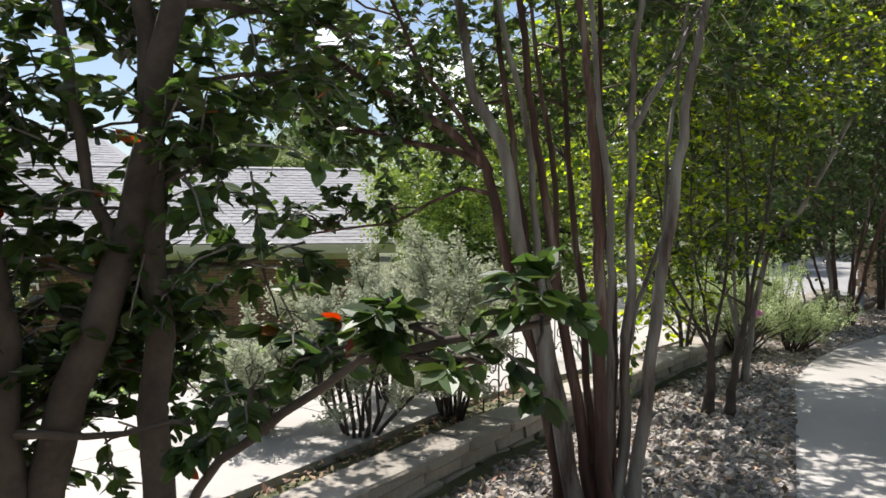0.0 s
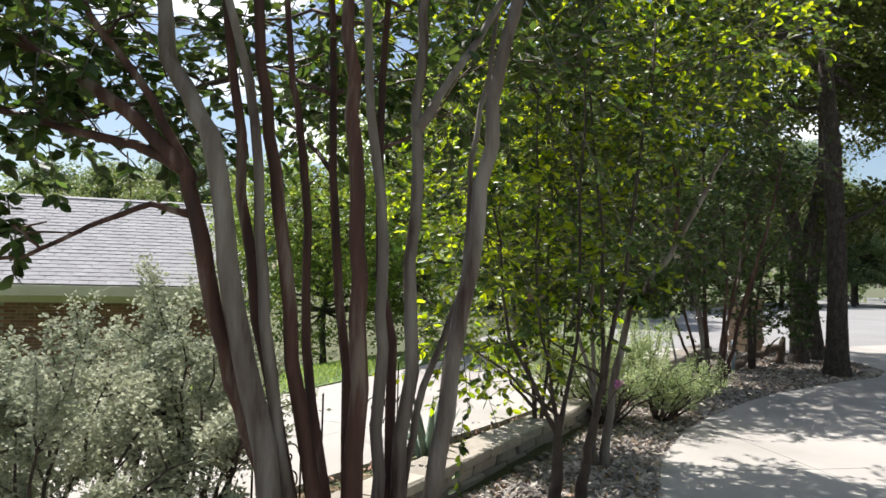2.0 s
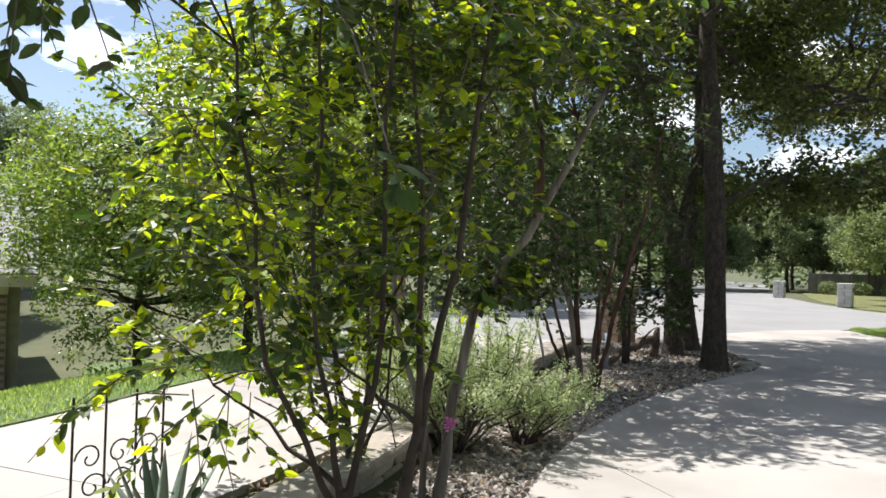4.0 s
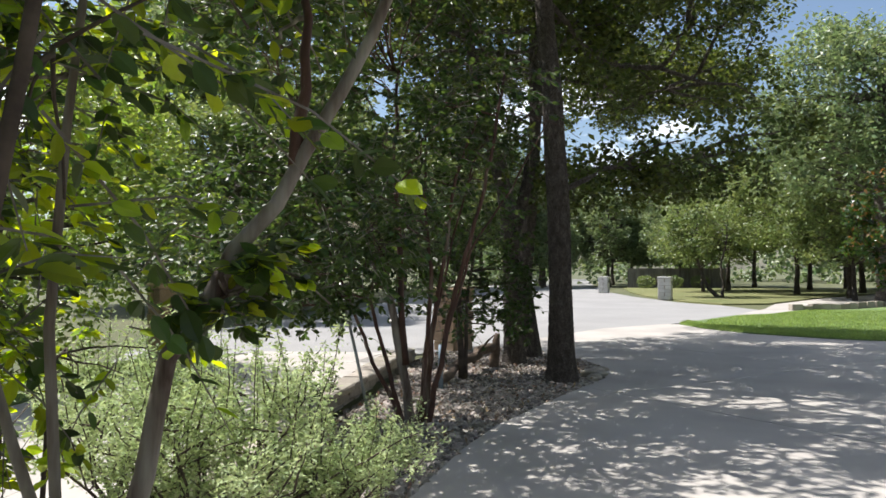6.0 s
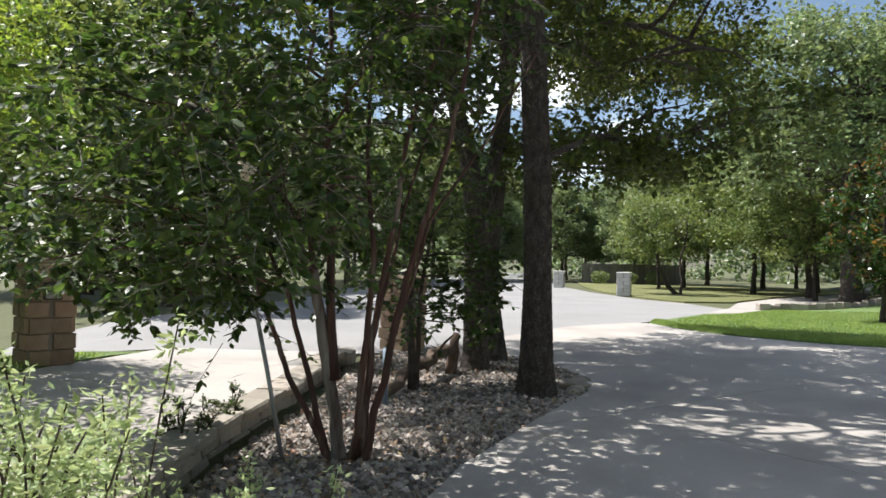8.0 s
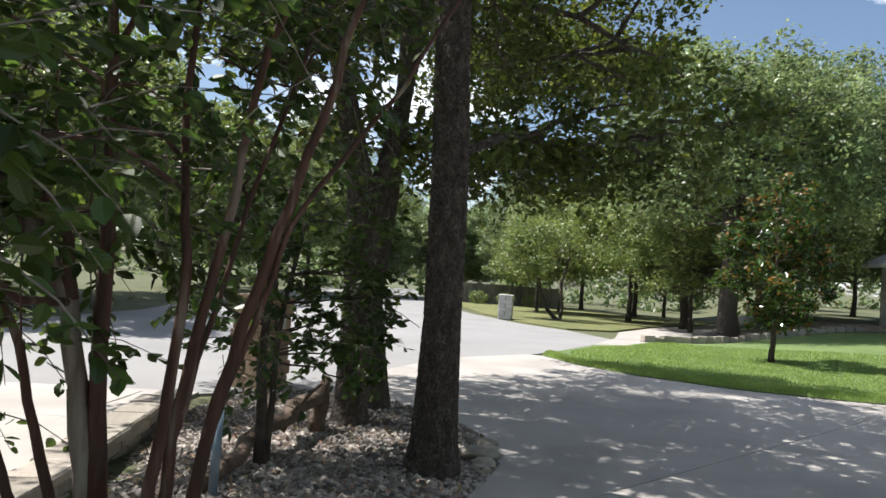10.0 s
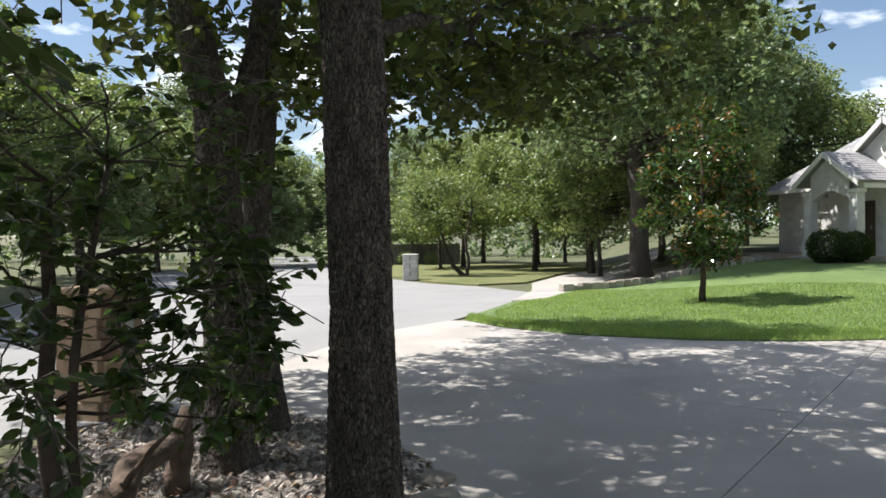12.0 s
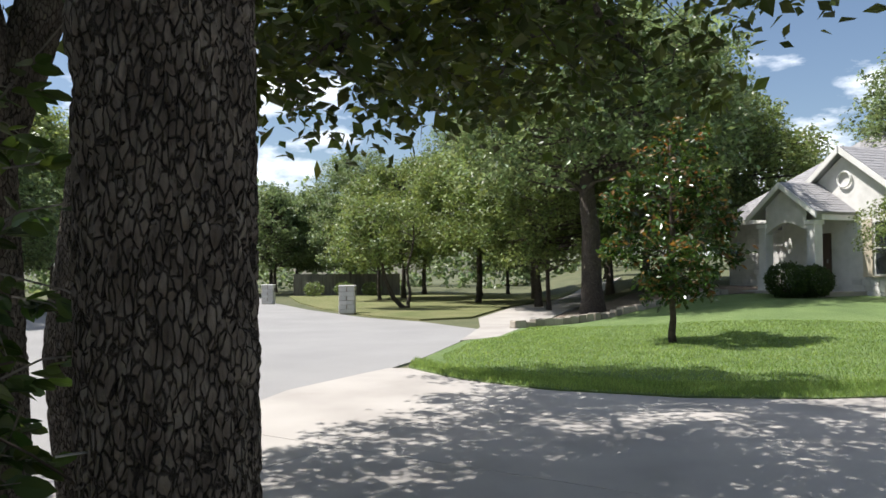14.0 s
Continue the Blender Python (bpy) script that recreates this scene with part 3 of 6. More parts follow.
def point_on(segs, d):
    for acc, a, b in reversed(segs):
        if d >= acc:
            u = (b - a).normalized()
            return a + u * (d - acc), u
    return segs[0][1], (segs[0][2] - segs[0][1]).normalized()


wall_segs, wall_len = along_line(WALL_LINE)
for course, (z, pitch, meshes) in enumerate(((-0.06, 0.40, course_meshes), (0.042, 0.40, course_meshes), (0.145, 0.50, cap_meshes))):
    d = 0.15 + 0.2 * (course % 2)
    while d < wall_len:
        p, u = point_on(wall_segs, d)
        nrm = Vector((-u.y, u.x))
        p = p + nrm * (0.10 if course < 2 else 0.11)
        ob = new("stone" if course < 2 else "cap_stone", rw.choice(meshes))
        ob.parent = low_wall
        ob.matrix_local = Matrix.LocRotScale((p.x, p.y, z), Euler((rw.uniform(-0.02, 0.02), rw.uniform(-0.02, 0.02), math.atan2(u.y, u.x) + rw.uniform(-0.03, 0.03))), (pitch / 0.40 * 1.02 if course < 2 else 1.06, 1, 1))
        d += pitch
# a darker block stands on the wall's end
tagged(new("end_stone", stone_mesh("end_stone", 0.5, 0.3, 0.2, 77, 0.02)), "rough limestone block lying at the wall's end", "stone").matrix_world = pose(8.15, 15.45, 0.02, 0, 0, 52)

# ---- trees and shrubs along the bed ----
R = np.random.default_rng


def V3(*rows):
    return [tuple(r) for r in rows]


def crape(at, stems, label, clumps, per, leaf, seed, radius=0.05, foliage="crapeleaf", clump_r=0.5, extra=None, group="crape myrtles", fine=True, limb_r=0.018, flat=0.7, barks=""):
    """barks: one letter a stem, g for smooth grey bark and r for red-brown; none for plain twig bark."""
    return tree("crape_myrtle", at, label, stems, radius, clumps, per, leaf, [{"g": M["crapebark"], "r": M["redbark"]}[k] for k in barks] or M["twig"], M[foliage], R(seed), clump_r=clump_r, flat=flat, sides=10, limb_r=limb_r, extra=extra, fine=fine, group=group, lump=0.10, twigs=3)


# forked crape myrtle close to the start, with one long branch over the bed
crape((-0.78, 1.75, 0), [V3((-0.17, -0.1, -0.05), (-0.19, -0.1, 0.85), (-0.28, -0.08, 1.66), (-0.35, 0.0, 2.6)), V3((-0.17, -0.09, 0.6), (-0.12, -0.05, 1.01), (0.04, 0.0, 1.52), (0.13, 0.05, 2.06), (0.2, 0.15, 2.9)), V3((0.09, 0.02, -0.05), (0.09, 0.02, 0.9), (0.08, 0.03, 1.6), (0.02, 0.08, 2.4)), V3((0.07, 0.02, 0.70), (0.30, -0.18, 1.02), (0.62, -0.38, 1.27), (0.96, -0.5, 1.36)), V3((0.02, 0.0, 1.45), (-0.07, 0.02, 1.6), (-0.16, 0.05, 2.1), (-0.2, 0.1, 2.7))],
      "multi-stemmed crape myrtle with a low leafy branch, some leaves red", [(-0.3, 0.1, 1.3), (0.0, 0.2, 1.25), (-0.15, 0.1, 1.75), (0.15, 0.2, 1.85), (-0.4, 0.2, 1.95), (0.05, 0.4, 2.25), (-0.3, 0.5, 2.4), (0.35, 0.5, 2.5), (-0.4, 0.0, 0.95), (-0.6, 0.2, 1.65), (0.7, 0.9, 2.6), (0.25, -0.1, 1.08, 0.36), (0.38, -0.22, 1.18, 0.36), (0.52, -0.25, 1.28, 0.5), (0.66, -0.38, 1.34, 0.45), (0.72, -0.42, 1.34, 0.36), (0.85, -0.45, 1.28, 0.45), (0.95, -0.5, 1.38, 0.5), (0.3, 0.2, 1.42), (-0.1, 0.3, 2.0), (-0.5, 0.4, 2.2), (0.2, 0.3, 2.15), (-0.2, 0.0, 1.45), (-0.45, 0.05, 1.6), (0.1, 0.1, 1.6), (-0.35, 0.0, 1.15), (-0.55, 0.0, 1.2), (-0.65, 0.1, 1.75), (-0.3, 0.2, 2.15), (-0.1, 0.2, 2.2), (0.2, 0.1, 1.7), (-0.3, 0.1, 1.85), (0.1, 0.15, 1.35), (0.35, 0.3, 1.95), (-0.6, 0.1, 1.4), (-0.55, 0.1, 1.9), (0.5, 0.5, 2.1), (-0.35, 0.15, 1.7), (-0.15, 0.25, 1.55), (-0.45, 0.0, 1.25), (-0.25, 0.1, 1.3), (-0.5, 0.1, 1.05), (-0.3, 0.2, 1.1), (-0.05, 0.15, 1.3), (-0.15, 0.2, 1.02), (-0.4, 0.15, 0.9), (-0.75, 0.2, 1.2), (-0.85, 0.3, 1.45), (-0.7, 0.3, 0.95), (-0.9, 0.2, 1.75), (-0.2, 0.35, 1.15), (0.05, 0.3, 1.05, 0.7)], 215, 0.054, 11, [0.056, 0.050, 0.047, 0.013, 0.018], clump_r=0.19, extra=(M["redleaf"], 0.010, 0.05))

# the many-stemmed crape myrtle with smooth grey and red bark
A_STEMS = [V3((-0.20, 0.08, -0.05), (-0.33, 0.06, 0.8), (-0.46, 0.05, 1.12), (-0.57, 0.0, 1.61), (-0.63, 0.0, 1.85), (-0.83, 0.0, 2.04), (-1.21, 0.1, 2.28), (-1.7, 0.2, 2.6)),
           V3((-0.15, -0.10, -0.05), (-0.24, -0.08, 0.48), (-0.36, -0.06, 1.03), (-0.45, -0.05, 1.39), (-0.55, -0.04, 1.97), (-0.70, 0.0, 2.22), (-0.74, 0.05, 2.5), (-0.9, 0.1, 3.3)),
           V3((-0.10, 0.10, -0.05), (-0.21, 0.08, 0.48), (-0.39, 0.10, 1.34), (-0.51, 0.15, 2.23), (-0.6, 0.2, 3.3)),
           V3((-0.06, -0.02, -0.05), (-0.12, -0.02, 0.48), (-0.22, 0.0, 1.03), (-0.32, 0.02, 1.73), (-0.40, 0.05, 2.24), (-0.5, 0.1, 3.4)),
           V3((-0.05, 0.14, 0.2), (-0.19, 0.16, 1.03), (-0.25, 0.2, 1.93), (-0.31, 0.25, 2.33), (-0.4, 0.4, 3.2)),
           V3((0.0, -0.08, -0.05), (-0.02, -0.08, 0.48), (-0.04, -0.06, 1.35), (-0.06, -0.04, 1.92), (-0.10, 0.0, 2.48), (-0.16, 0.05, 3.5)),
           V3((0.04, 0.06, -0.05), (0.05, 0.05, 0.48), (0.05, 0.05, 1.12), (0.05, 0.05, 1.62), (-0.02, 0.08, 2.26), (-0.05, 0.15, 3.3)),
           V3((0.08, 0.0, -0.05), (0.13, 0.0, 0.47), (0.15, 0.02, 1.40), (0.16, 0.05, 2.04), (0.17, 0.08, 2.49), (0.3, 0.1, 3.4)),
           V3((0.12, 0.10, 0.3), (0.15, 0.10, 0.75), (0.21, 0.10, 1.10), (0.35, 0.10, 1.47), (0.37, 0.12, 1.93), (0.46, 0.2, 2.4), (0.6, 0.3, 3.1)),
           V3((0.14, -0.05, -0.05), (0.21, -0.05, 0.47), (0.28, -0.03, 1.03), (0.38, 0.0, 1.70), (0.45, 0.0, 2.28), (0.55, 0.05, 2.7), (0.75, 0.1, 3.4)),
           V3((0.02, 0.16, -0.05), (-0.06, 0.2, 0.9), (-0.14, 0.3, 1.9), (-0.2, 0.5, 3.2)),
           V3((0.10, 0.14, -0.05), (0.10, 0.18, 1.0), (0.04, 0.28, 2.0), (0.1, 0.5, 3.3)),
           V3((-0.12, 0.02, -0.05), (-0.27, 0.0, 0.8), (-0.36, -0.02, 1.5), (-0.44, 0.0, 2.2), (-0.66, 0.05, 3.2)),
           V3((0.16, 0.04, 2.04), (0.32, 0.08, 2.3), (0.55, 0.2, 2.7), (0.9, 0.4, 3.2)),
           V3((-0.63, 0.0, 1.85), (-0.8, 0.02, 1.93), (-1.0, 0.05, 1.97), (-1.41, 0.1, 2.08), (-1.9, 0.2, 2.2)),
           V3((-0.61, 0.0, 1.81), (-0.74, 0.0, 2.07), (-0.98, 0.05, 2.38), (-1.2, 0.1, 2.9)),
           V3((-0.61, 0.0, 1.70), (-0.74, 0.0, 1.73), (-0.93, 0.0, 1.65), (-1.12, -0.03, 1.54), (-1.6, -0.05, 1.48))]
crape((0.86, 3.95, 0), A_STEMS, "tall crape myrtle of many smooth grey and red-brown stems",
      [(-1.6, 0.6, 2.25), (-1.2, 0.2, 2.35), (-1.9, 0.9, 2.45), (-0.9, 0.5, 2.15), (-1.4, -0.2, 2.7), (-0.8, 0.0, 2.9), (-0.3, 0.4, 3.1), (0.2, 0.2, 3.2), (0.7, 0.4, 3.1), (1.1, 0.5, 2.9), (-2.2, 0.5, 2.6), (-0.5, 1.0, 2.5), (0.1, 1.1, 2.7), (1.3, 1.0, 3.2), (-1.0, 0.9, 3.2), (0.4, -0.5, 3.4), (-0.6, -0.7, 3.2), (-1.7, 0.3, 3.0), (-1.9, -0.2, 2.6), (0.0, 0.7, 3.6), (-1.3, 0.9, 2.7), (-0.4, 0.2, 3.6), (0.8, 0.9, 3.6), (-1.15, -0.05, 1.64, 0.28), (-1.35, -0.08, 1.60, 0.28), (-1.55, -0.1, 1.58, 0.3), (-1.7, -0.05, 1.56, 0.28), (-1.4, 0.1, 2.05, 0.5), (-1.7, 0.2, 2.15, 0.6), (-1.1, 0.1, 2.1, 0.5), (-1.3, 0.15, 2.4, 0.7), (-2.0, 0.25, 2.2, 0.6), (-0.8, 0.7, 2.3, 0.8), (-0.4, 0.9, 2.2, 0.7), (0.0, 0.8, 2.35, 0.8), (0.4, 0.9, 2.3, 0.8), (0.7, 0.7, 2.5), (-0.2, 1.3, 2.5), (-0.7, 1.3, 2.7), (0.3, 1.4, 2.7), (0.8, 1.3, 2.9), (-0.4, 0.6, 2.8), (0.1, 0.5, 2.9), (-0.9, 0.4, 2.5, 0.8), (0.5, 0.4, 2.8), (-1.2, 0.6, 2.6)], 340, 0.062, 12, [0.038, 0.048, 0.030, 0.036, 0.022, 0.040, 0.029, 0.031, 0.017, 0.039, 0.026, 0.024, 0.028, 0.019, 0.020, 0.019, 0.012], clump_r=0.42, barks="rgrrrrggggrrggrrr")

# small two-stemmed crape myrtle behind it
crape((2.2, 6.02, 0), [V3((-0.02, 0, -0.05), (0.0, 0.0, 0.3), (0.0, 0.0, 0.62)), V3((0.14, -0.02, -0.05), (0.2, 0.0, 0.4), (0.32, 0.05, 0.85)), V3((0.0, 0, 0.5), (-0.30, 0.15, 1.1), (-0.45, 0.3, 2.4)), V3((0.0, 0.0, 0.5), (0.16, 0.1, 1.2), (0.2, 0.2, 3.0)), V3((0.31, 0.05, 0.75), (0.55, 0.2, 1.8), (0.8, 0.4, 3.4)), V3((0.31, 0.05, 0.8), (0.34, 0.15, 1.8), (0.3, 0.4, 3.2)), V3((0.0, 0.0, 0.55), (-0.12, 0.1, 1.3), (-0.1, 0.3, 2.8))],
      "young crape myrtle with a dark forked trunk in the bed", [(-0.5, 0.3, 1.0), (0.0, 0.3, 1.1), (-0.3, 0.3, 1.5), (0.3, 0.3, 1.5), (0.0, 0.4, 1.9), (0.6, 0.4, 1.9), (-0.4, 0.5, 2.2), (0.2, 0.5, 2.4), (0.8, 0.5, 2.4), (0.4, 0.6, 2.9), (-0.2, 0.6, 2.9), (1.1, 0.7, 2.8), (0.8, 0.6, 3.2), (0.3, 0.2, 3.5), (0.0, 0.3, 3.3), (0.6, 0.2, 2.7), (-0.6, 0.3, 1.8), (1.0, 0.3, 3.6), (1.3, 0.2, 3.2), (1.6, 0.6, 3.3), (1.2, 1.6, 4.4), (-0.9, 0.2, 3.4), (-0.5, -0.2, 3.6), (-0.1, -0.4, 3.7), (-1.1, -0.3, 3.3), (-0.6, 1.5, 4.1), (0.1, 1.5, 4.3), (-0.7, -0.1, 3.1), (-1.3, -0.2, 2.9), (-1.4, 0.6, 3.6)], 370, 0.062, 13, [0.05, 0.042, 0.015, 0.016, 0.018, 0.014, 0.013], clump_r=0.42, extra=(M["backlitleaf"], 0.45, 0.062))

# leaning crape myrtle further on, and its thin neighbour at the wall
crape((2.95, 7.15, 0), [V3((0, 0, -0.05), (0.05, 0.0, 0.6), (0.17, -0.05, 1.25), (0.54, -0.13, 1.84), (0.95, -0.15, 2.6)), V3((-0.05, 0.02, 0.4), (-0.25, 0.1, 1.2), (-0.3, 0.2, 2.8)), V3((-0.08, 0.0, -0.05), (-0.1, 0.02, 0.8), (-0.05, 0.1, 3.0)), V3((0.52, -0.12, 1.8), (0.6, 0.0, 2.3), (0.55, 0.2, 3.2))],
      "leaning crape myrtle with peeling bark, some leaves coloured lime-green as if backlit", [(-0.4, 0.3, 1.9), (0.0, 0.3, 2.1, 0.8), (-0.6, 0.4, 2.3), (0.1, 0.3, 2.7), (-0.3, 0.3, 2.9), (0.4, 0.2, 3.1), (0.0, 0.0, 3.3), (0.8, 0.0, 2.8), (1.0, 0.1, 3.1), (0.5, 0.4, 3.5), (0.2, 0.0, 3.8), (-0.4, 0.4, 3.6), (0.8, 0.3, 4.0), (1.3, 0.2, 3.5), (-0.8, 0.3, 1.6), (-0.3, 0.3, 1.4, 0.7), (0.4, -0.1, 1.45, 0.3), (0.48, -0.06, 1.5, 0.28), (0.3, -0.12, 1.38, 0.3), (0.6, 0.4, 2.3, 0.6), (1.1, 0.5, 4.4), (1.5, 0.0, 3.9), (-0.5, 0.0, 2.6), (-0.7, 0.1, 3.1), (-1.1, 0.6, 4.0), (-0.7, 0.4, 4.3), (-0.3, 0.8, 4.2), (0.5, 0.8, 4.1), (0.1, 1.4, 4.3), (-1.2, 0.1, 4.4), (0.9, 1.2, 4.3)], 410, 0.062, 14, [0.037, 0.02, 0.022, 0.02], clump_r=0.45, extra=(M["backlitleaf"], 0.32, 0.062), barks="gggr")
crape((2.62, 7.95, 0), [V3((0, 0, -0.05), (-0.05, 0.02, 0.5), (-0.25, 0.1, 1.3), (-0.4, 0.2, 2.4)), V3((0.02, 0, -0.05), (0.08, 0.0, 0.9), (0.1, 0.1, 2.6)), V3((-0.02, 0.0, 0.3), (-0.28, -0.05, 0.55), (-0.42, 0.0, 1.4), (-0.6, 0.1, 2.3)), V3((0.05, 0.0, 0.25), (0.22, 0.05, 0.6), (0.28, 0.1, 1.7))],
      "thin crape myrtle with upright twigs by the low wall", [(-0.5, 0.2, 1.4), (-0.2, 0.2, 1.7), (0.1, 0.1, 1.9), (-0.6, 0.2, 2.1), (0.2, 0.2, 2.4), (-0.3, 0.3, 2.5), (-0.8, 0.2, 2.6), (0.0, 0.2, 0.75), (-0.5, 0.0, 0.75), (0.3, 0.1, 1.2), (-0.9, 0.3, 1.9), (0.0, 0.3, 2.9), (-0.6, 0.3, 3.0), (-0.4, 0.2, 3.4), (0.1, 0.1, 3.5), (-1.0, 0.4, 2.9), (-1.2, 0.3, 2.3), (-0.5, -0.3, 3.6), (-0.9, -0.6, 3.4), (-0.6, -1.0, 3.9), (-0.3, -0.6, 4.1), (-0.3, -0.1, 4.7), (0.1, 0.3, 3.9), (0.5, 0.5, 4.1), (0.8, 0.3, 4.3), (0.3, 0.7, 4.4), (0.7, 0.8, 3.9)], 340, 0.062, 15, [0.026, 0.02, 0.016, 0.014], clump_r=0.42, extra=(M["backlitleaf"], 0.8, 0.062))

# dense crape myrtle before the oaks
C_STEMS = [V3((-0.08, 0.06, -0.05), (-0.14, 0.11, 0.14), (-0.33, 0.25, 0.57), (-0.42, 0.32, 0.89), (-0.7, 0.5, 1.7)),
           V3((-0.06, 0.10, -0.05), (-0.12, 0.12, 0.17), (-0.24, 0.2, 0.71), (-0.33, 0.27, 1.13), (-0.46, 0.36, 1.46), (-0.8, 0.5, 2.3)),
           V3((-0.03, 0.03, -0.05), (-0.05, 0.05, 0.3), (-0.11, 0.09, 0.67), (-0.20, 0.15, 1.31), (-0.50, 0.38, 1.92), (-0.85, 0.65, 2.42), (-1.24, 0.95, 2.67)),
           V3((-0.07, 0.06, 0.55), (-0.10, 0.08, 1.27), (-0.12, 0.09, 1.91), (-0.15, 0.12, 2.43), (-0.13, 0.1, 3.4)),
           V3((0.04, -0.03, -0.05), (0.11, -0.09, 0.84), (0.14, -0.11, 1.41), (0.12, -0.05, 1.9), (0.2, 0.1, 3.0)),
           V3((0.10, -0.09, -0.05), (0.14, -0.11, 0.13), (0.27, -0.21, 0.98), (0.39, -0.3, 1.54), (0.48, -0.37, 1.96), (0.61, -0.47, 2.59), (0.75, -0.5, 3.4)),
           V3((0.12, -0.04, -0.05), (0.15, -0.08, 0.84), (0.25, -0.15, 1.54), (0.35, -0.24, 2.42), (0.53, -0.35, 3.0)),
           V3((0.24, -0.19, 0.8), (0.36, -0.27, 1.25), (0.45, -0.35, 1.68), (0.77, -0.59, 2.27), (1.1, -0.7, 2.9)),
           V3((-0.20, 0.15, 1.31), (-0.22, 0.17, 1.56), (-0.58, 0.44, 2.16), (-0.74, 0.57, 2.52), (-0.95, 0.7, 3.1)),
           V3((0.13, 0.06, -0.05), (0.20, 0.05, 0.7), (0.38, 0.0, 1.5), (0.7, 0.0, 2.6))]
crape((6.15, 11.35, 0), C_STEMS, "bushy crape myrtle with red-brown stems before the oaks",
      [(-1.0, 0.5, 1.4), (-0.7, 0.2, 1.7), (-1.2, 0.3, 1.9), (-0.4, 0.3, 2.0), (-0.9, 0.1, 2.3), (0.0, 0.1, 2.2), (0.3, 0.1, 2.4), (0.7, 0.0, 2.5), (-0.5, 0.2, 2.6), (-1.3, 0.2, 2.6), (0.1, 0.1, 2.9), (0.9, 0.0, 2.9), (-0.8, 0.2, 3.1), (0.5, 0.2, 3.2), (-0.2, 0.3, 3.4), (1.2, 0.0, 3.2), (-1.5, 0.4, 1.5), (-0.6, 0.6, 1.3), (0.0, 0.4, 1.7), (-1.1, 0.6, 3.4), (0.3, 0.5, 3.8), (-0.9, 0.9, 1.9), (-0.3, 0.8, 2.3), (-1.6, 0.8, 2.2), (0.5, 0.6, 2.8), (-1.2, 0.9, 2.8), (0.9, 0.5, 3.5), (-0.6, 0.5, 3.9), (0.6, 0.4, 2.0), (-1.4, 0.0, 1.9), (-1.2, -1.3, 1.5, 0.7), (-1.0, -1.1, 1.8), (-0.8, -0.9, 2.1), (-1.4, -1.0, 1.35, 0.7), (-0.6, -0.6, 1.7), (-1.0, -0.7, 2.5), (-0.4, -0.9, 2.6), (0.0, -0.6, 3.0), (-1.5, -1.3, 2.0), (-1.7, -0.6, 1.7), (-1.8, -0.2, 2.3), (-0.9, -0.3, 1.25, 0.6), (-1.3, 0.2, 1.15, 0.6), (0.5, -0.7, 3.3), (-1.2, -1.2, 2.9), (-1.4, -0.6, 3.7), (-0.8, -0.9, 4.0), (-0.2, -0.5, 4.2), (-1.2, 0.2, 4.3), (-0.5, 0.3, 4.6), (0.4, 0.0, 4.4), (-1.6, 0.0, 3.9), (-0.9, -0.3, 4.8), (0.1, 0.6, 5.0), (0.8, 0.3, 4.2), (-1.9, 0.4, 1.35, 0.7), (-1.6, 0.7, 1.2, 0.6), (-2.1, 0.2, 1.8), (-2.0, -0.6, 3.6), (-1.7, -1.1, 3.8), (-2.1, -0.1, 3.9), (-1.3, -0.9, 4.3), (-1.8, -0.4, 4.4), (-2.3, -0.9, 3.4), (-1.1, -0.3, 4.9), (-1.0, 0.8, 1.15, 0.6), (-1.3, 1.0, 1.3, 0.7), (-1.6, 1.2, 1.5, 0.8), (-0.7, 0.5, 1.35, 0.6), (-1.9, 1.3, 1.9), (-2.2, 1.5, 1.6, 0.8), (-1.1, 0.2, 1.6)], 380, 0.068, 16, [0.028, 0.026, 0.05, 0.036, 0.028, 0.032, 0.028, 0.016, 0.026, 0.02], clump_r=0.47, barks="rrgrrrrrrr")
for k, (x, y, z) in enumerate(((4.95, 10.05, 1.80), (2.80, 6.50, 0.76))):
    rg = R(60 + k)
    blossom = thing("blossom_cluster", (x, y, z), "pale crape myrtle blossom at a branch tip" if k == 0 else "bright pink crape myrtle blossom at a branch tip", "blossom", "blossoms")
    part("petals", leaves(rg.normal(size=(70, 3)) * (0.022 if k == 0 else 0.013), 0.024 if k == 0 else 0.018, rg, 0.9), M["petal"] if k == 0 else M["pinkpetal"], blossom)
    part("twig", tube([(0.0, 0.0, 0.0), (0.02, 0.10, -0.06), (0.06, 0.30, -0.16), (0.12, 0.62, -0.30)], [0.0025, 0.003, 0.0035, 0.004], 5), M["twig"], blossom)

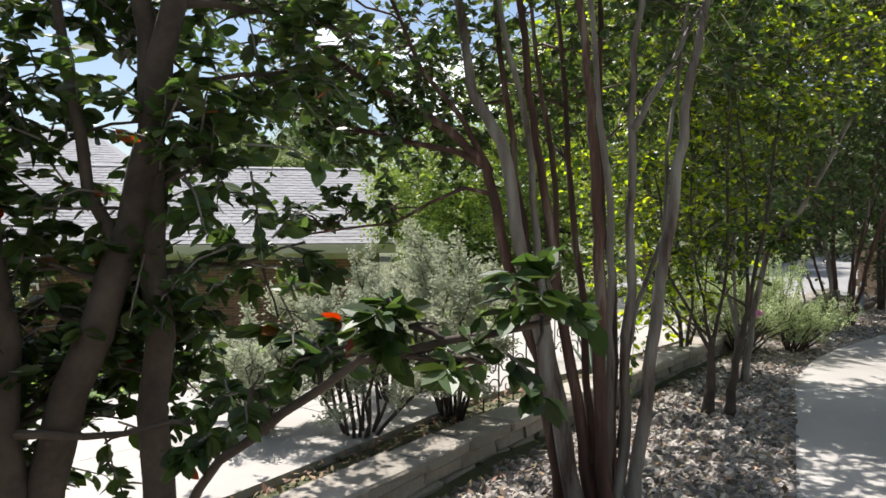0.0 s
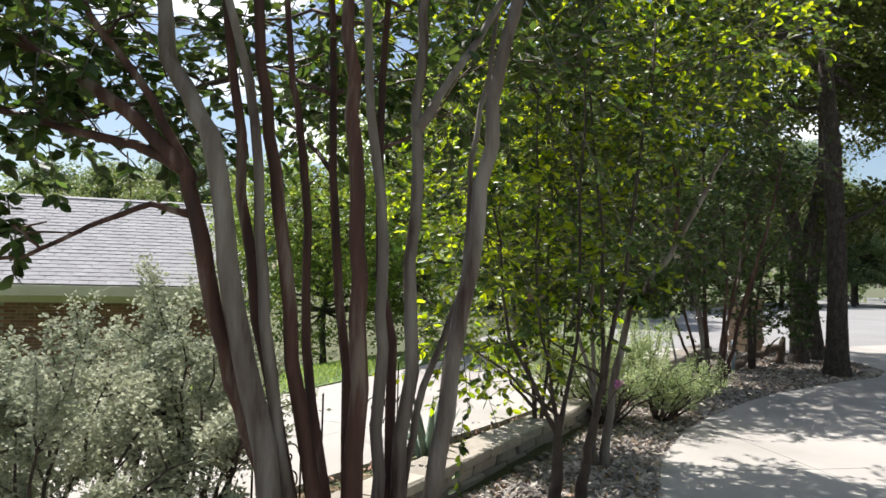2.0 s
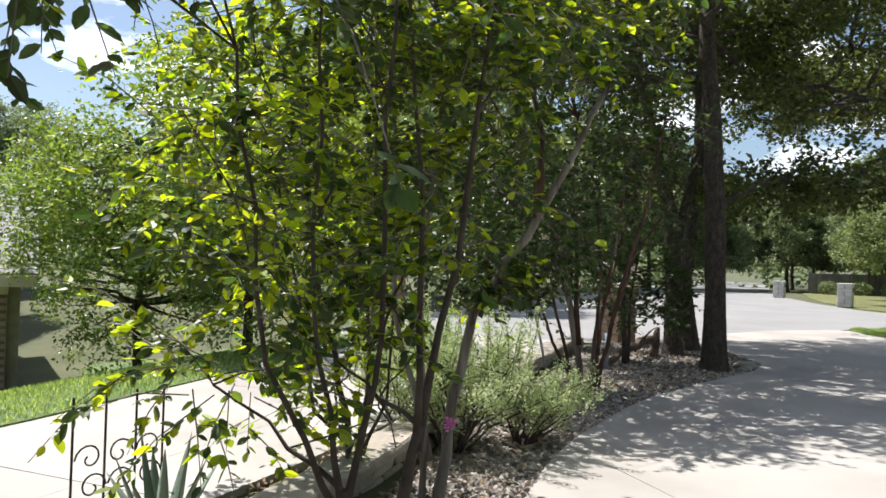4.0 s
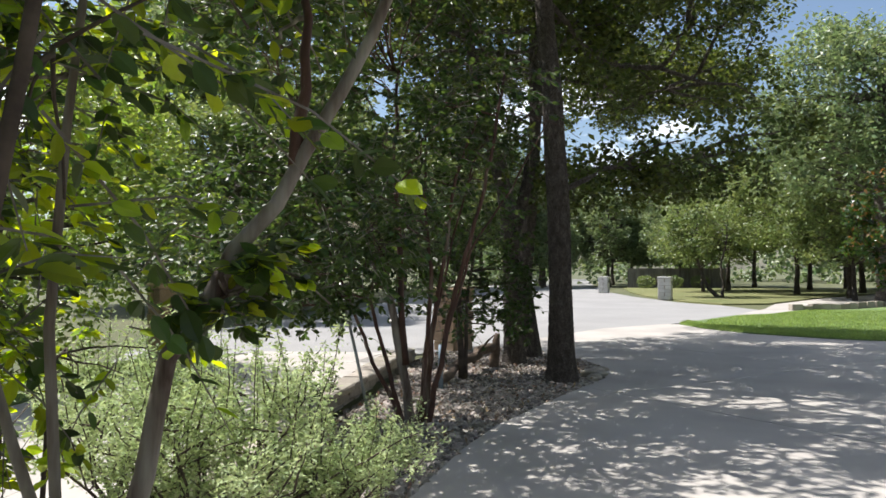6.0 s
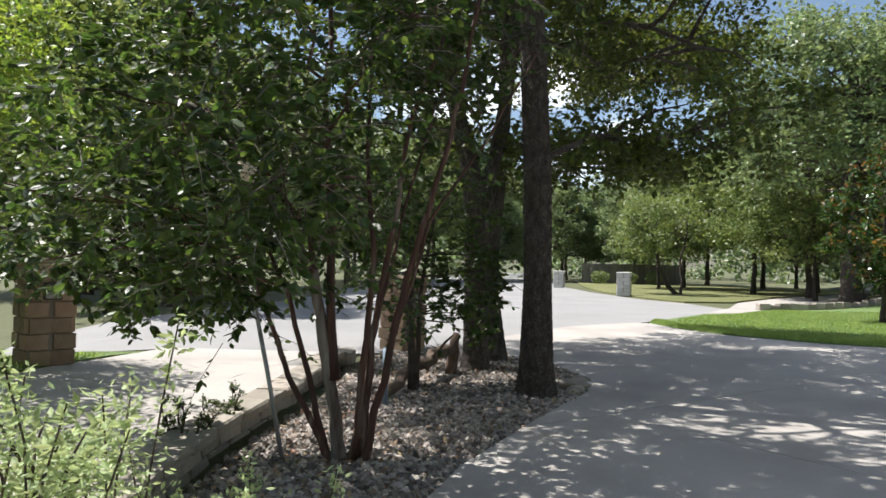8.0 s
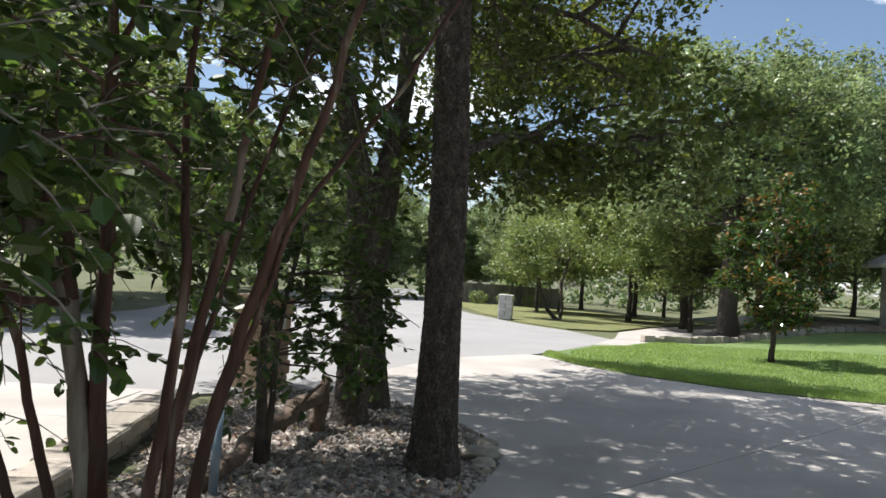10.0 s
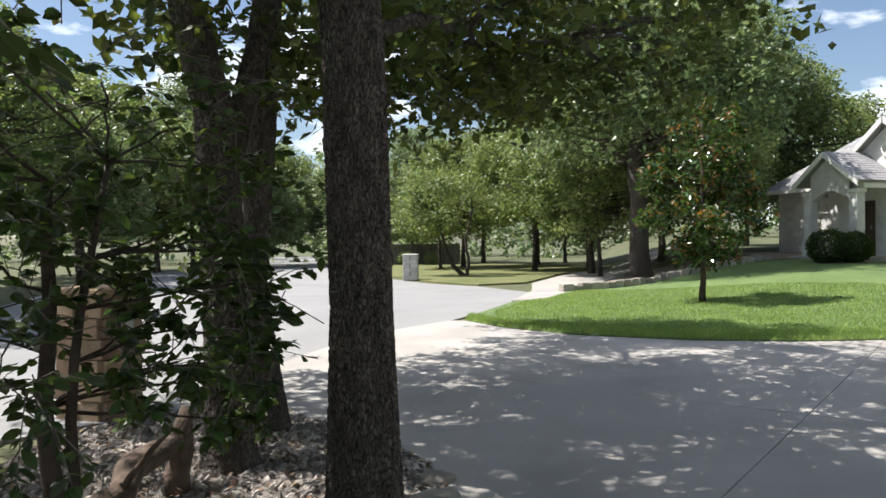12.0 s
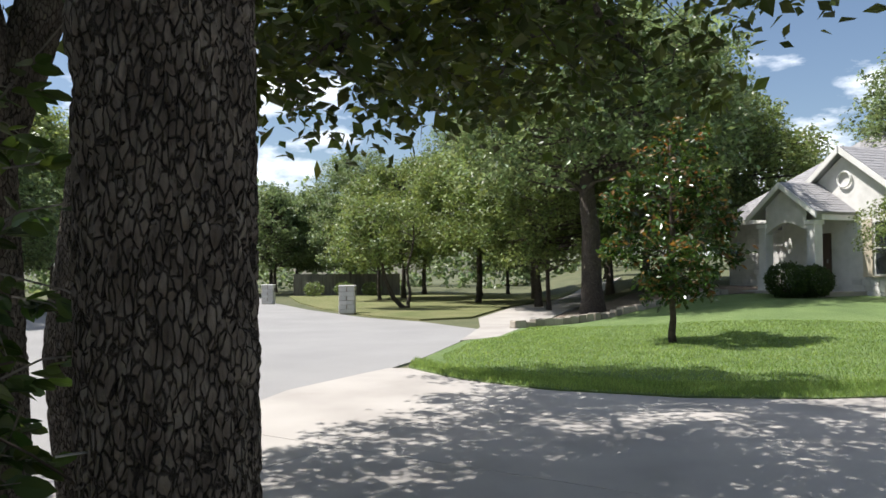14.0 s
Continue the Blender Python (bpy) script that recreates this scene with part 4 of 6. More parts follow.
# leafy shrub between crape myrtle and oaks
tree("shrub", (8.05, 13.5, 0), "dark leafy shrub on a thin trunk beside a fallen limb", [V3((0, 0, -0.05), (-0.05, 0.05, 0.8), (0.0, 0.1, 1.8)), V3((0.02, 0, -0.05), (0.06, 0.0, 1.0), (0.25, 0.05, 1.9))], [0.05, 0.03],
     [(-0.4, 0.1, 1.2), (0.0, 0.2, 1.1), (0.3, 0.0, 1.3), (-0.2, 0.1, 1.7), (0.3, 0.1, 1.9), (0.0, 0.1, 2.2), (-0.5, 0.2, 1.9), (0.5, -0.1, 0.95), (-0.1, -0.1, 0.8), (0.6, 0.0, 1.6), (-0.3, 0.3, 2.5), (-0.6, 0.0, 1.5), (0.2, 0.3, 1.5), (-0.7, 0.2, 2.3), (-0.3, -0.2, 1.0), (0.3, 0.2, 2.3), (0.6, 0.0, 1.2), (0.8, -0.1, 1.5), (0.9, 0.0, 1.9), (0.75, 0.05, 0.9), (1.0, -0.1, 1.3), (0.6, 0.1, 2.1), (0.95, 0.1, 1.05), (1.15, 0.2, 0.85, 0.5), (1.2, 0.3, 1.5, 0.6), (1.12, 0.1, 0.55, 0.45)], 205, 0.072, M["twig"], M["crapeleaf"], R(17), clump_r=0.42, fine=True, limb_r=0.012, category="shrub")

# ---- post oaks ----


def bark_trunk(points, radii, sides=64, rows=90, seed=0):
    """A trunk of deep furrowed bark: upright plates with furrows between them, broken across and uneven."""
    P = [Vector(p) for p in points]
    verts, faces = [], []
    for j in range(rows + 1):
        t = j / rows * (len(P) - 1)
        i = min(int(t), len(P) - 2)
        f = t - i
        c = P[i].lerp(P[i + 1], f)
        r0 = radii[i] + (radii[i + 1] - radii[i]) * f
        for k in range(sides):
            th = 2 * math.pi * k / sides
            q = Vector((math.cos(th), math.sin(th), 0))
            bend = noise.noise(Vector((q.x * r0 * 9, q.y * r0 * 9, c.z * 5 + seed)))
            w = Vector((q.x * r0 * 38 + bend * 0.9, q.y * r0 * 38 + bend * 0.9, c.z * 14.0 + seed + bend * 0.7))
            near, _ = noise.voronoi(w)
            furrow = min(1.0, (near[1] - near[0]) * 4.0) ** 0.8
            small = noise.noise(w * 3.1)
            broad = noise.noise(Vector((q.x * 0.9, q.y * 0.9, c.z * 0.8 + seed))) * 0.09 * r0
            depth = 0.012 * min(1.0, r0 / 0.14)
            verts.append(c + q * (r0 + broad + depth * (furrow - 0.7) + depth * 0.28 * small))
    for j in range(rows):
        for k in range(sides):
            k2 = (k + 1) % sides
            faces.append((j * sides + k, j * sides + k2, (j + 1) * sides + k2, (j + 1) * sides + k))
    return verts, faces


def oak(at, label, pts, radii, clumps, per, leaf, seed, sides=64, rows=110, foliage="oakleaf", clump_r=0.70, limb_r=0.05):
    rg, pr = R(seed), random.Random(seed)
    root = thing("oak_tree", at, label, "tree", "oaks by the driveway")
    cut = 4 if sides > 100 else len(pts) - 1
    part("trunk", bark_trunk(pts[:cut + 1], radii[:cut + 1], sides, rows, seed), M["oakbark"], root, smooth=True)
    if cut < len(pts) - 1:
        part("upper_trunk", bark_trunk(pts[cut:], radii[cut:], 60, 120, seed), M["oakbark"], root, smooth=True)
    P = [Vector(p) for p in pts]
    marks = []
    for c in clumps:
        limbs = []
        cv = Vector(c)
        cand = [p for p in P[len(P) // 2:] + marks if p.z < cv.z + 0.6] or [P[-2]]
        p0 = min(cand, key=lambda p: (p - cv).length + 0.3 * pr.random())
        line = curve_points(p0, cv, 6, 0.05 * pr.uniform(-0.6, 1.4), 0.05, pr)
        L = (cv - p0).length
        r0 = min(radii[-2] * 0.6, limb_r * (0.35 + 0.28 * L))
        limbs.append(tube(line, [max(0.008, r0 * (1 - 0.8 * k / 6)) for k in range(7)], 7, 0.2, 8))
        marks += [line[3], line[4]]
        for _ in range(4):
            k = pr.randint(3, 6)
            q = line[k] + Vector((pr.gauss(0, 1), pr.gauss(0, 1), pr.gauss(-0.1, 0.6))) * clump_r * 0.55
            limbs.append(tube(curve_points(line[k], q, 3, 0.02, 0.08, pr), [max(0.006, r0 * 0.25), 0.006, 0.005, 0.003], 4))
        part("limb", join(limbs), M["oakbark"], root, smooth=True)
    cp = np.concatenate([clump_points(c, clump_r * rg.uniform(0.7, 1.25), int(per * rg.uniform(0.7, 1.3)), rg, 0.6) for c in clumps])
    part("crown", leaves(cp, leaf, rg, 0.6, 0.25), M[foliage], root)
    return root


def oak_clumps(c, rad, n, seed, low=-0.35, root=(0.0, 0.0)):
    """Clumps of a one-sided crown: it thins out over the middle of the driveway."""
    out = [tuple(v) for v in ellipsoid_clumps(c, rad, n, R(seed), low)]
    return [v for v in out if v[1] + root[1] > 7.9 + 0.58 * (v[0] + root[0] - 4.4)]


OAK1 = oak((9.096, 12.697, 0), "tall post oak with deeply furrowed grey bark at the driveway's edge", [(0, 0, -0.1), (0, 0, 0.25), (0.0, 0.0, 1.2), (-0.02, 0.02, 2.4), (-0.06, 0.08, 3.8), (-0.1, 0.2, 5.2), (0.0, 0.2, 7.5)], [0.25, 0.19, 0.152, 0.145, 0.137, 0.12, 0.05],
           oak_clumps((1.6, 0.6, 5.6), (5.0, 4.6, 2.7), 120, 31, root=(9.08, 12.72)) + oak_clumps((0.0, -1.3, 5.2), (3.4, 2.6, 1.8), 45, 34, root=(9.08, 12.72)) + [(2.0, 0.8, 3.2), (3.0, 1.2, 3.1), (3.8, 0.4, 3.4), (4.8, 1.4, 3.6), (1.4, 1.4, 2.9), (5.5, 0.2, 3.9), (2.6, 2.2, 3.3), (0.9, 0.8, 3.0), (3.4, -0.6, 3.3), (4.4, 0.6, 3.0), (2.2, -0.2, 3.4), (5.0, 2.4, 3.3), (-0.6, 0.8, 3.3), (-1.2, 0.2, 3.6), (1.0, 2.2, 3.0), (2.4, 1.6, 3.0), (2.9, 2.2, 2.9), (3.4, 1.6, 2.9), (3.6, 2.6, 3.1), (2.0, 2.4, 3.0), (4.2, 2.0, 3.2), (3.0, 1.0, 3.2), (4.6, 2.8, 3.3), (1.6, 1.8, 2.8), (2.5, 3.0, 3.2), (3.9, 1.0, 3.1)], 290, 0.115, 3, sides=190, rows=640)
OAK2 = oak((9.62, 14.5, 0), "dark post oak with a forked trunk", [(0, 0, -0.1), (0, 0, 0.2), (-0.02, 0, 1.2), (-0.05, 0.05, 2.4), (-0.3, 0.2, 3.6), (-0.6, 0.4, 5.2), (-0.6, 0.5, 7.4)], [0.23, 0.17, 0.145, 0.135, 0.11, 0.085, 0.04],
           oak_clumps((-0.8, 1.2, 5.8), (4.0, 4.0, 2.6), 62, 32, root=(9.62, 14.5)) + [(-0.4, -0.6, 3.0), (0.5, 0.8, 3.2), (-1.4, -0.8, 3.6), (-2.4, -0.6, 4.9), (-2.9, -0.2, 5.1), (-2.7, 0.3, 5.3), (-2.2, 0.0, 5.4)], 280, 0.115, 4, sides=90, rows=220)
part("fork", bark_trunk([(-0.02, 0.02, 1.9), (0.25, -0.05, 2.9), (0.42, -0.15, 4.2), (0.6, -0.2, 6.4)], [0.10, 0.095, 0.075, 0.03], 60, 120, 9), M["oakbark"], OAK2, smooth=True)
OAK3 = oak((10.42, 15.1, 0), "slender post oak that leans behind the others", [(0, 0, -0.1), (0, 0, 0.2), (-0.12, 0.05, 1.2), (0.05, 0.1, 2.4), (0.25, 0.2, 3.8), (0.3, 0.3, 5.2), (0.4, 0.3, 7.0)], [0.2, 0.145, 0.12, 0.115, 0.10, 0.08, 0.04],
           oak_clumps((2.2, 0.4, 5.6), (4.8, 4.0, 2.4), 80, 33, root=(10.42, 15.1)) + oak_clumps((4.6, 1.8, 6.4), (3.6, 3.6, 1.6), 40, 35, root=(10.42, 15.1)) + [(5.8, 0.8, 5.4), (6.4, 1.4, 5.6), (5.9, 2.0, 5.3), (6.6, 2.5, 5.6), (6.0, 3.1, 5.5), (6.8, 3.7, 5.8), (6.1, 4.2, 5.6), (7.0, 1.9, 6.0), (7.0, 4.5, 5.9), (5.6, 1.6, 6.2), (6.2, 2.6, 6.4), (6.6, 3.4, 6.3), (5.8, 3.6, 6.2), (6.0, 4.8, 6.5), (5.4, 2.6, 6.0), (6.8, 3.0, 6.8), (6.3, 4.0, 7.0), (5.9, 5.3, 6.6), (6.6, 1.2, 6.0), (6.0, 2.2, 6.5), (6.4, 3.2, 6.6), (6.1, 4.4, 6.3), (5.7, 3.0, 6.3), (6.5, 4.6, 6.8), (6.2, 1.8, 6.3), (6.7, 2.4, 6.5), (5.9, 4.0, 6.6), (6.4, 5.2, 6.9), (6.9, 3.8, 6.6)], 300, 0.115, 5, sides=90, rows=220)



def lump(centre, out, r, flat, rings, seed, mat, parent, name, label):
    """A swollen knot on a trunk: a rough dome round a ringed scar."""
    o = Vector(out).normalized()
    a = o.cross(Vector((0, 0, 1))).normalized()
    b = o.cross(a)
    vs, fs = [], []
    nr, ns = 14, 28
    for i in range(nr + 1):
        t = i / nr
        for k in range(ns):
            th = 2 * math.pi * k / ns
            h = flat * r * math.cos(t * math.pi / 2) ** 0.8 + rings * r * math.sin(t * 16) * (1 - t)
            w = Vector((math.cos(th) * t * 5, math.sin(th) * t * 5, seed))
            h += 0.10 * r * noise.noise(w)
            vs.append(Vector(centre) + (a * math.cos(th) + b * math.sin(th) * 1.25) * r * t * (1 + 0.12 * noise.noise(w * 1.7)) + o * (h - 0.02))
    for i in range(nr):
        for k in range(ns):
            k2 = (k + 1) % ns
            fs.append((i * ns + k, (i + 1) * ns + k, (i + 1) * ns + k2, i * ns + k2))
    return part(name, (vs, fs), mat, parent, label, smooth=True)


lump((0.055, -0.135, 1.44), (0.35, -0.9, 0.15), 0.058, 0.55, 0.03, 2, M["oakbark"], OAK1, "knot", "round healed branch knot")
lump((-0.125, 0.03, 2.0), (-0.95, -0.25, 0.25), 0.085, 0.75, 0.02, 5, M["oakbark"], OAK1, "burl", "swollen grey burl high on the trunk")
part("nail", tube([(-0.12, 0.0, 1.285), (-0.205, 0.0, 1.29)], [0.0022, 0.0022], 6), M["steel"], OAK1, "bent bright nail in the bark")
for k, (x, y, sz) in enumerate(((9.80, 12.82, 0.20), (9.62, 12.62, 0.13), (9.45, 12.50, 0.10), (10.2, 13.15, 0.12))):
    bmr = bmesh.new()
    bmesh.ops.create_icosphere(bmr, subdivisions=3, radius=1.0)
    for v in bmr.verts:
        v.co *= 1 + 0.28 * noise.noise(v.co * 1.6 + Vector((k * 9.1, 0, 0))) + 0.08 * noise.noise(v.co * 5)
        v.co = Vector((v.co.x * sz, v.co.y * sz * 0.75, v.co.z * sz * 0.36))
    rock_me = bpy.data.meshes.new("rock")
    bmr.to_mesh(rock_me)
    bmr.free()
    rock_me.materials.append(M["stone"])
    rock_me.shade_smooth()
    tagged(new("rock", rock_me), "rough tan rock at the nose of the bed", "rock", "bed rocks").matrix_world = pose(x, y, sz * 0.22 - 0.01, 0, 0, 40 * k)

# ---- shrubs ----


def bush(name, at, label, radius, height, n, leaf, foliage, seed, spikes=0, stems=14, bare=0.3, lean=(0, 0), ratio=0.4, category="shrub"):
    """A shrub of many thin stems from one foot, each feathered with small leaves."""
    rg, pr = R(seed), random.Random(seed)
    root = thing(name, at, label, category, name + "s")
    pts = []
    per = n // (stems * 6)
    for k in range(stems):
        th = 2 * math.pi * (k + pr.random() * 0.7) / stems
        rr = radius * (0.25 + 0.75 * pr.random())
        tip = Vector((math.cos(th) * rr + lean[0], math.sin(th) * rr + lean[1], height * pr.uniform(0.62, 0.98) * (1 - 0.35 * (rr / radius) ** 2)))
        foot = Vector((math.cos(th) * 0.07, math.sin(th) * 0.07, -0.03))
        line = curve_points(foot, tip, 6, 0.08, 0.03, pr)
        wood = []
        wood.append(tube(line, [0.014 * (1 - 0.75 * i / 6) for i in range(7)], 5))
        for b in range(6):
            i = pr.randint(2, 6)
            d = Vector((pr.gauss(0, 1), pr.gauss(0, 1), pr.gauss(0.9, 0.5))).normalized()
            L = radius * pr.uniform(0.25, 0.5)
            q = line[i] + d * L
            if q.z < height * bare:
                q.z = height * bare + pr.random() * 0.1
            tw = curve_points(line[i], q, 3, 0.0, 0.06, pr)
            wood.append(tube(tw, [0.006, 0.005, 0.004, 0.002], 4))
            ts = rg.uniform(0.25, 1.05, per)
            a = np.array(line[i])[None, :] + ts[:, None] * (np.array(q) - np.array(line[i]))[None, :]
            pts.append(a + rg.normal(size=a.shape) * 0.032 * (radius / 0.8))
        part("stem", join(wood), M["twig"], root, smooth=True)
    for k in range(spikes):
        th, rr = pr.random() * 6.283, radius * pr.random() ** 0.5 * 0.9
        p = Vector((math.cos(th) * rr + lean[0] * 0.8, math.sin(th) * rr + lean[1] * 0.8, height * 0.55))
        q = p + Vector((pr.gauss(0, 0.10) + lean[0] * 0.1, pr.gauss(0, 0.10), height * pr.uniform(0.3, 0.75)))
        part("shoot", tube(curve_points(p, q, 3, 0, 0.03, pr), [0.004, 0.003, 0.003, 0.002], 4), M["twig"], root)
        ts = rg.uniform(0.1, 1.02, 170)
        a = np.array(p)[None, :] + ts[:, None] * (np.array(q) - np.array(p))[None, :]
        pts.append(a + rg.normal(size=a.shape) * 0.02)
    part("foliage", leaves(np.concatenate(pts), leaf, rg, ratio, -0.2, up=0.3), M[foliage], root)
    return root


for k, (x, y, r, h, n) in enumerate(((-0.55, 4.85, 0.78, 1.12, 26000), (0.06, 5.4, 0.72, 1.24, 24000), (-1.25, 4.9, 0.55, 0.75, 12000), (-0.4, 5.85, 0.65, 1.05, 15000))):
    bush("sage_bush", (x, y, land(x, y) - 0.05), "silvery grey-green sage bush on bare twiggy stems", r, h, n, 0.027, "sageleaf", 40 + k, stems=14, bare=0.2, ratio=0.55)
bush("brush_shrub", (3.6, 8.85, 0), "feathery pale green shrub with upright shoots in the bed", 0.8, 0.95, 15000, 0.03, "brushleaf", 50, spikes=34, stems=22, bare=0.12, lean=(0.05, 0.05))
bush("brush_shrub", (4.3, 9.0, 0), "low feathery pale green shrub leaning over the driveway", 0.5, 0.58, 9000, 0.028, "brushleaf", 51, spikes=18, stems=18, bare=0.1, lean=(0.12, -0.1))
bush("brush_shrub", (3.35, 9.5, 0), "feathery pale green shrub against the low wall", 0.65, 1.0, 9000, 0.028, "brushleaf", 52, spikes=24, stems=14, bare=0.12)
for k, (x, y) in enumerate(((5.15, 11.75), (5.6, 12.3))):
    bush("weed_plant", (x, y, land(x, y) - 0.03), "small dark weed rooted at the wall", 0.2, 0.4, 900, 0.03, "crapeleaf", 55 + k, stems=5, bare=0.15)

# ---- brick house beyond the neighbour's lawn ----
HB = Matrix(((-0.976, -0.22, 0, -1.25), (-0.22, 0.976, 0, 17.3), (0, 0, 1, -1.35), (0, 0, 0, 1)))   # local x: along the eave to its far end, y: depth


def frame_boxes(w, h, t, d):
    bm = bmesh.new()
    box(bm, 0, t, 0, d, 0, h)
    box(bm, w - t, w, 0, d, 0, h)
    box(bm, t, w - t, 0, d, 0, t)
    box(bm, t, w - t, 0, d, h - t, h)
    return bm


def window(parent, x, z, w, h, mat, y=0.0, bars=1, sill=True):
    holder = part("window", frame_boxes(w, h, 0.05, 0.06), mat, parent)
    holder.location = (x, y, z)
    part("pane", boxed(0.05, w - 0.05, 0.02, 0.03, 0.05, h - 0.05), M["glass"], holder)
    bm = bmesh.new()
    for k in range(bars):
        c = w * (k + 1) / (bars + 1)
        box(bm, c - 0.015, c + 0.015, 0.004, 0.05, 0.05, h - 0.05)
    box(bm, 0.05, w - 0.05, 0.006, 0.048, h / 2 - 0.018, h / 2 + 0.018)
    part("glazing_bar", bm, mat, holder)
    if sill:
        part("sill", boxed(-0.05, w + 0.05, -0.06, 0.05, -0.06, -0.002, 0.008), M["trim"], holder)
    return holder


def roof_plane(corners, rows, lift=0.012, width=0.3, seed=0):
    """Shingle courses from the eave (corners 0, 1) to the top (3, 2); every tab is a thin slab that laps the one below."""
    a, b, c, d = [Vector(p) for p in corners]
    n = (b - a).cross(d - a).normalized()
    if n.z < 0:
        n = -n
    rg = random.Random(seed)
    verts, faces = [], []
    for j in range(rows):
        t0, t1 = j / rows, min(1.0, (j + 1.25) / rows)
        l0, r0, l1, r1 = a.lerp(d, t0), b.lerp(c, t0), a.lerp(d, t1), b.lerp(c, t1)
        L = (r0 - l0).length
        k = max(1, int(L / width))
        off = 0.5 * (j % 2)
        cuts = [0.0] + [min(1, max(0, (i + off + rg.uniform(-0.08, 0.08)) / k)) for i in range(1, k)] + [1.0]
        for s0, s1 in zip(cuts[:-1], cuts[1:]):
            if s1 - s0 < 1e-4:
                continue
            e = 0.01 / max(L, 0.1)
            base = len(verts)
            h = lift * rg.uniform(0.8, 1.5)
            q = [l0.lerp(r0, s0 + e), l0.lerp(r0, s1 - e), l1.lerp(r1, s1 - e), l1.lerp(r1, s0 + e)]
            verts += [q[0], q[1], q[0] + n * h, q[1] + n * h, q[2] + n * 0.002, q[3] + n * 0.002]
            faces += [(base, base + 1, base + 3, base + 2), (base + 2, base + 3, base + 4, base + 5)]
    return verts, faces


def slab_quad(corners, thick):
    a = [Vector(p) for p in corners]
    n = (a[1] - a[0]).cross(a[-1] - a[0]).normalized()
    if n.z < 0:
        n = -n
    v = a + [p - n * thick for p in a]
    k = len(a)
    f = [tuple(range(k)), tuple(range(2 * k - 1, k - 1, -1))] + [(i, (i + 1) % k, (i + 1) % k + k, i + k) for i in range(k)]
    return v, f


brick_house = thing("brick_house", HB, "single-storey red brick house with a grey shingle roof", "house", kind="structure")
# walls: front with one window hole, gable end
bm = bmesh.new()
for x0, x1, z0, z1 in ((0.35, 4.55, 0, 2.45), (6.05, 18, 0, 2.45), (4.55, 6.05, 0, 0.95), (4.55, 6.05, 2.12, 2.45)):
    box(bm, x0, x1, 0.48, 0.70, z0, z1)
part("wall_front", bm, M["mortar"], brick_house)
part("wall_end", slab_quad([(0.35, 0.70, 0), (0.35, 7.6, 0), (0.35, 7.6, 2.45), (0.35, 4.1, 4.30), (0.35, 0.70, 2.45)], 0.2), M["mortar"], brick_house)
part("wall_back", boxed(0.35, 18, 7.4, 7.6, 0, 2.45), M["mortar"], brick_house)
wbr = window(brick_house, 4.6, 0.98, 1.4, 1.1, M["darkframe"], 0.56, 0, True)
# roof decks, shingles, fascia, soffit, gutter and downspout
part("roof", join([slab_quad([(-0.1, -0.05, 2.50), (18.6, -0.05, 2.50), (18.6, 4.1, 4.50), (-0.1, 4.1, 4.50)], 0.05), slab_quad([(-0.1, 8.25, 2.50), (18.6, 8.25, 2.50), (18.6, 4.1, 4.50), (-0.1, 4.1, 4.50)], 0.05)]), M["shingle"], brick_house)
part("shingles", roof_plane([(-0.12, -0.1, 2.49), (12.5, -0.1, 2.49), (12.5, 4.1, 4.515), (-0.12, 4.1, 4.515)], 26, seed=1), M["shingle"], brick_house)
part("ridge_cap", slab_quad([(-0.12, 3.98, 4.50), (12, 3.98, 4.50), (12, 4.22, 4.56), (-0.12, 4.22, 4.56)], 0.03), M["shingle"], brick_house)
part("fascia", boxed(-0.12, 18.6, -0.13, -0.10, 2.27, 2.47, 0.004), M["trim"], brick_house)
part("soffit", boxed(-0.1, 18.5, -0.09, 0.47, 2.31, 2.33), M["trim"], brick_house)
part("barge_board", slab_quad([(-0.12, -0.1, 2.44), (-0.12, 4.1, 4.46), (-0.12, 4.1, 4.28), (-0.12, -0.1, 2.27)], 0.03), M["trim"], brick_house)
part("frieze", boxed(0.33, 18, 0.44, 0.476, 2.12, 2.30, 0.004), M["trim"], brick_house)
part("downspout", boxed(1.75, 1.83, 0.36, 0.43, 0.0, 2.28, 0.012), M["trim"], brick_house, "tan metal downspout")
# the taller hipped wing behind
wing = part("wing_roof", join([slab_quad([(5.0, 2.2, 3.4), (18, 2.2, 3.4), (15, 7.5, 5.9), (8.2, 7.5, 5.9)], 0.06), slab_quad([(5.0, 2.2, 3.4), (5.0, 12, 3.4), (8.2, 7.5, 5.9)], 0.06)]), M["shingle"], brick_house)
part("wing_shingles", roof_plane([(5.0, 2.2, 3.41), (18, 2.2, 3.41), (15, 7.5, 5.91), (8.2, 7.5, 5.91)], 30, seed=2), M["shingle"], brick_house)


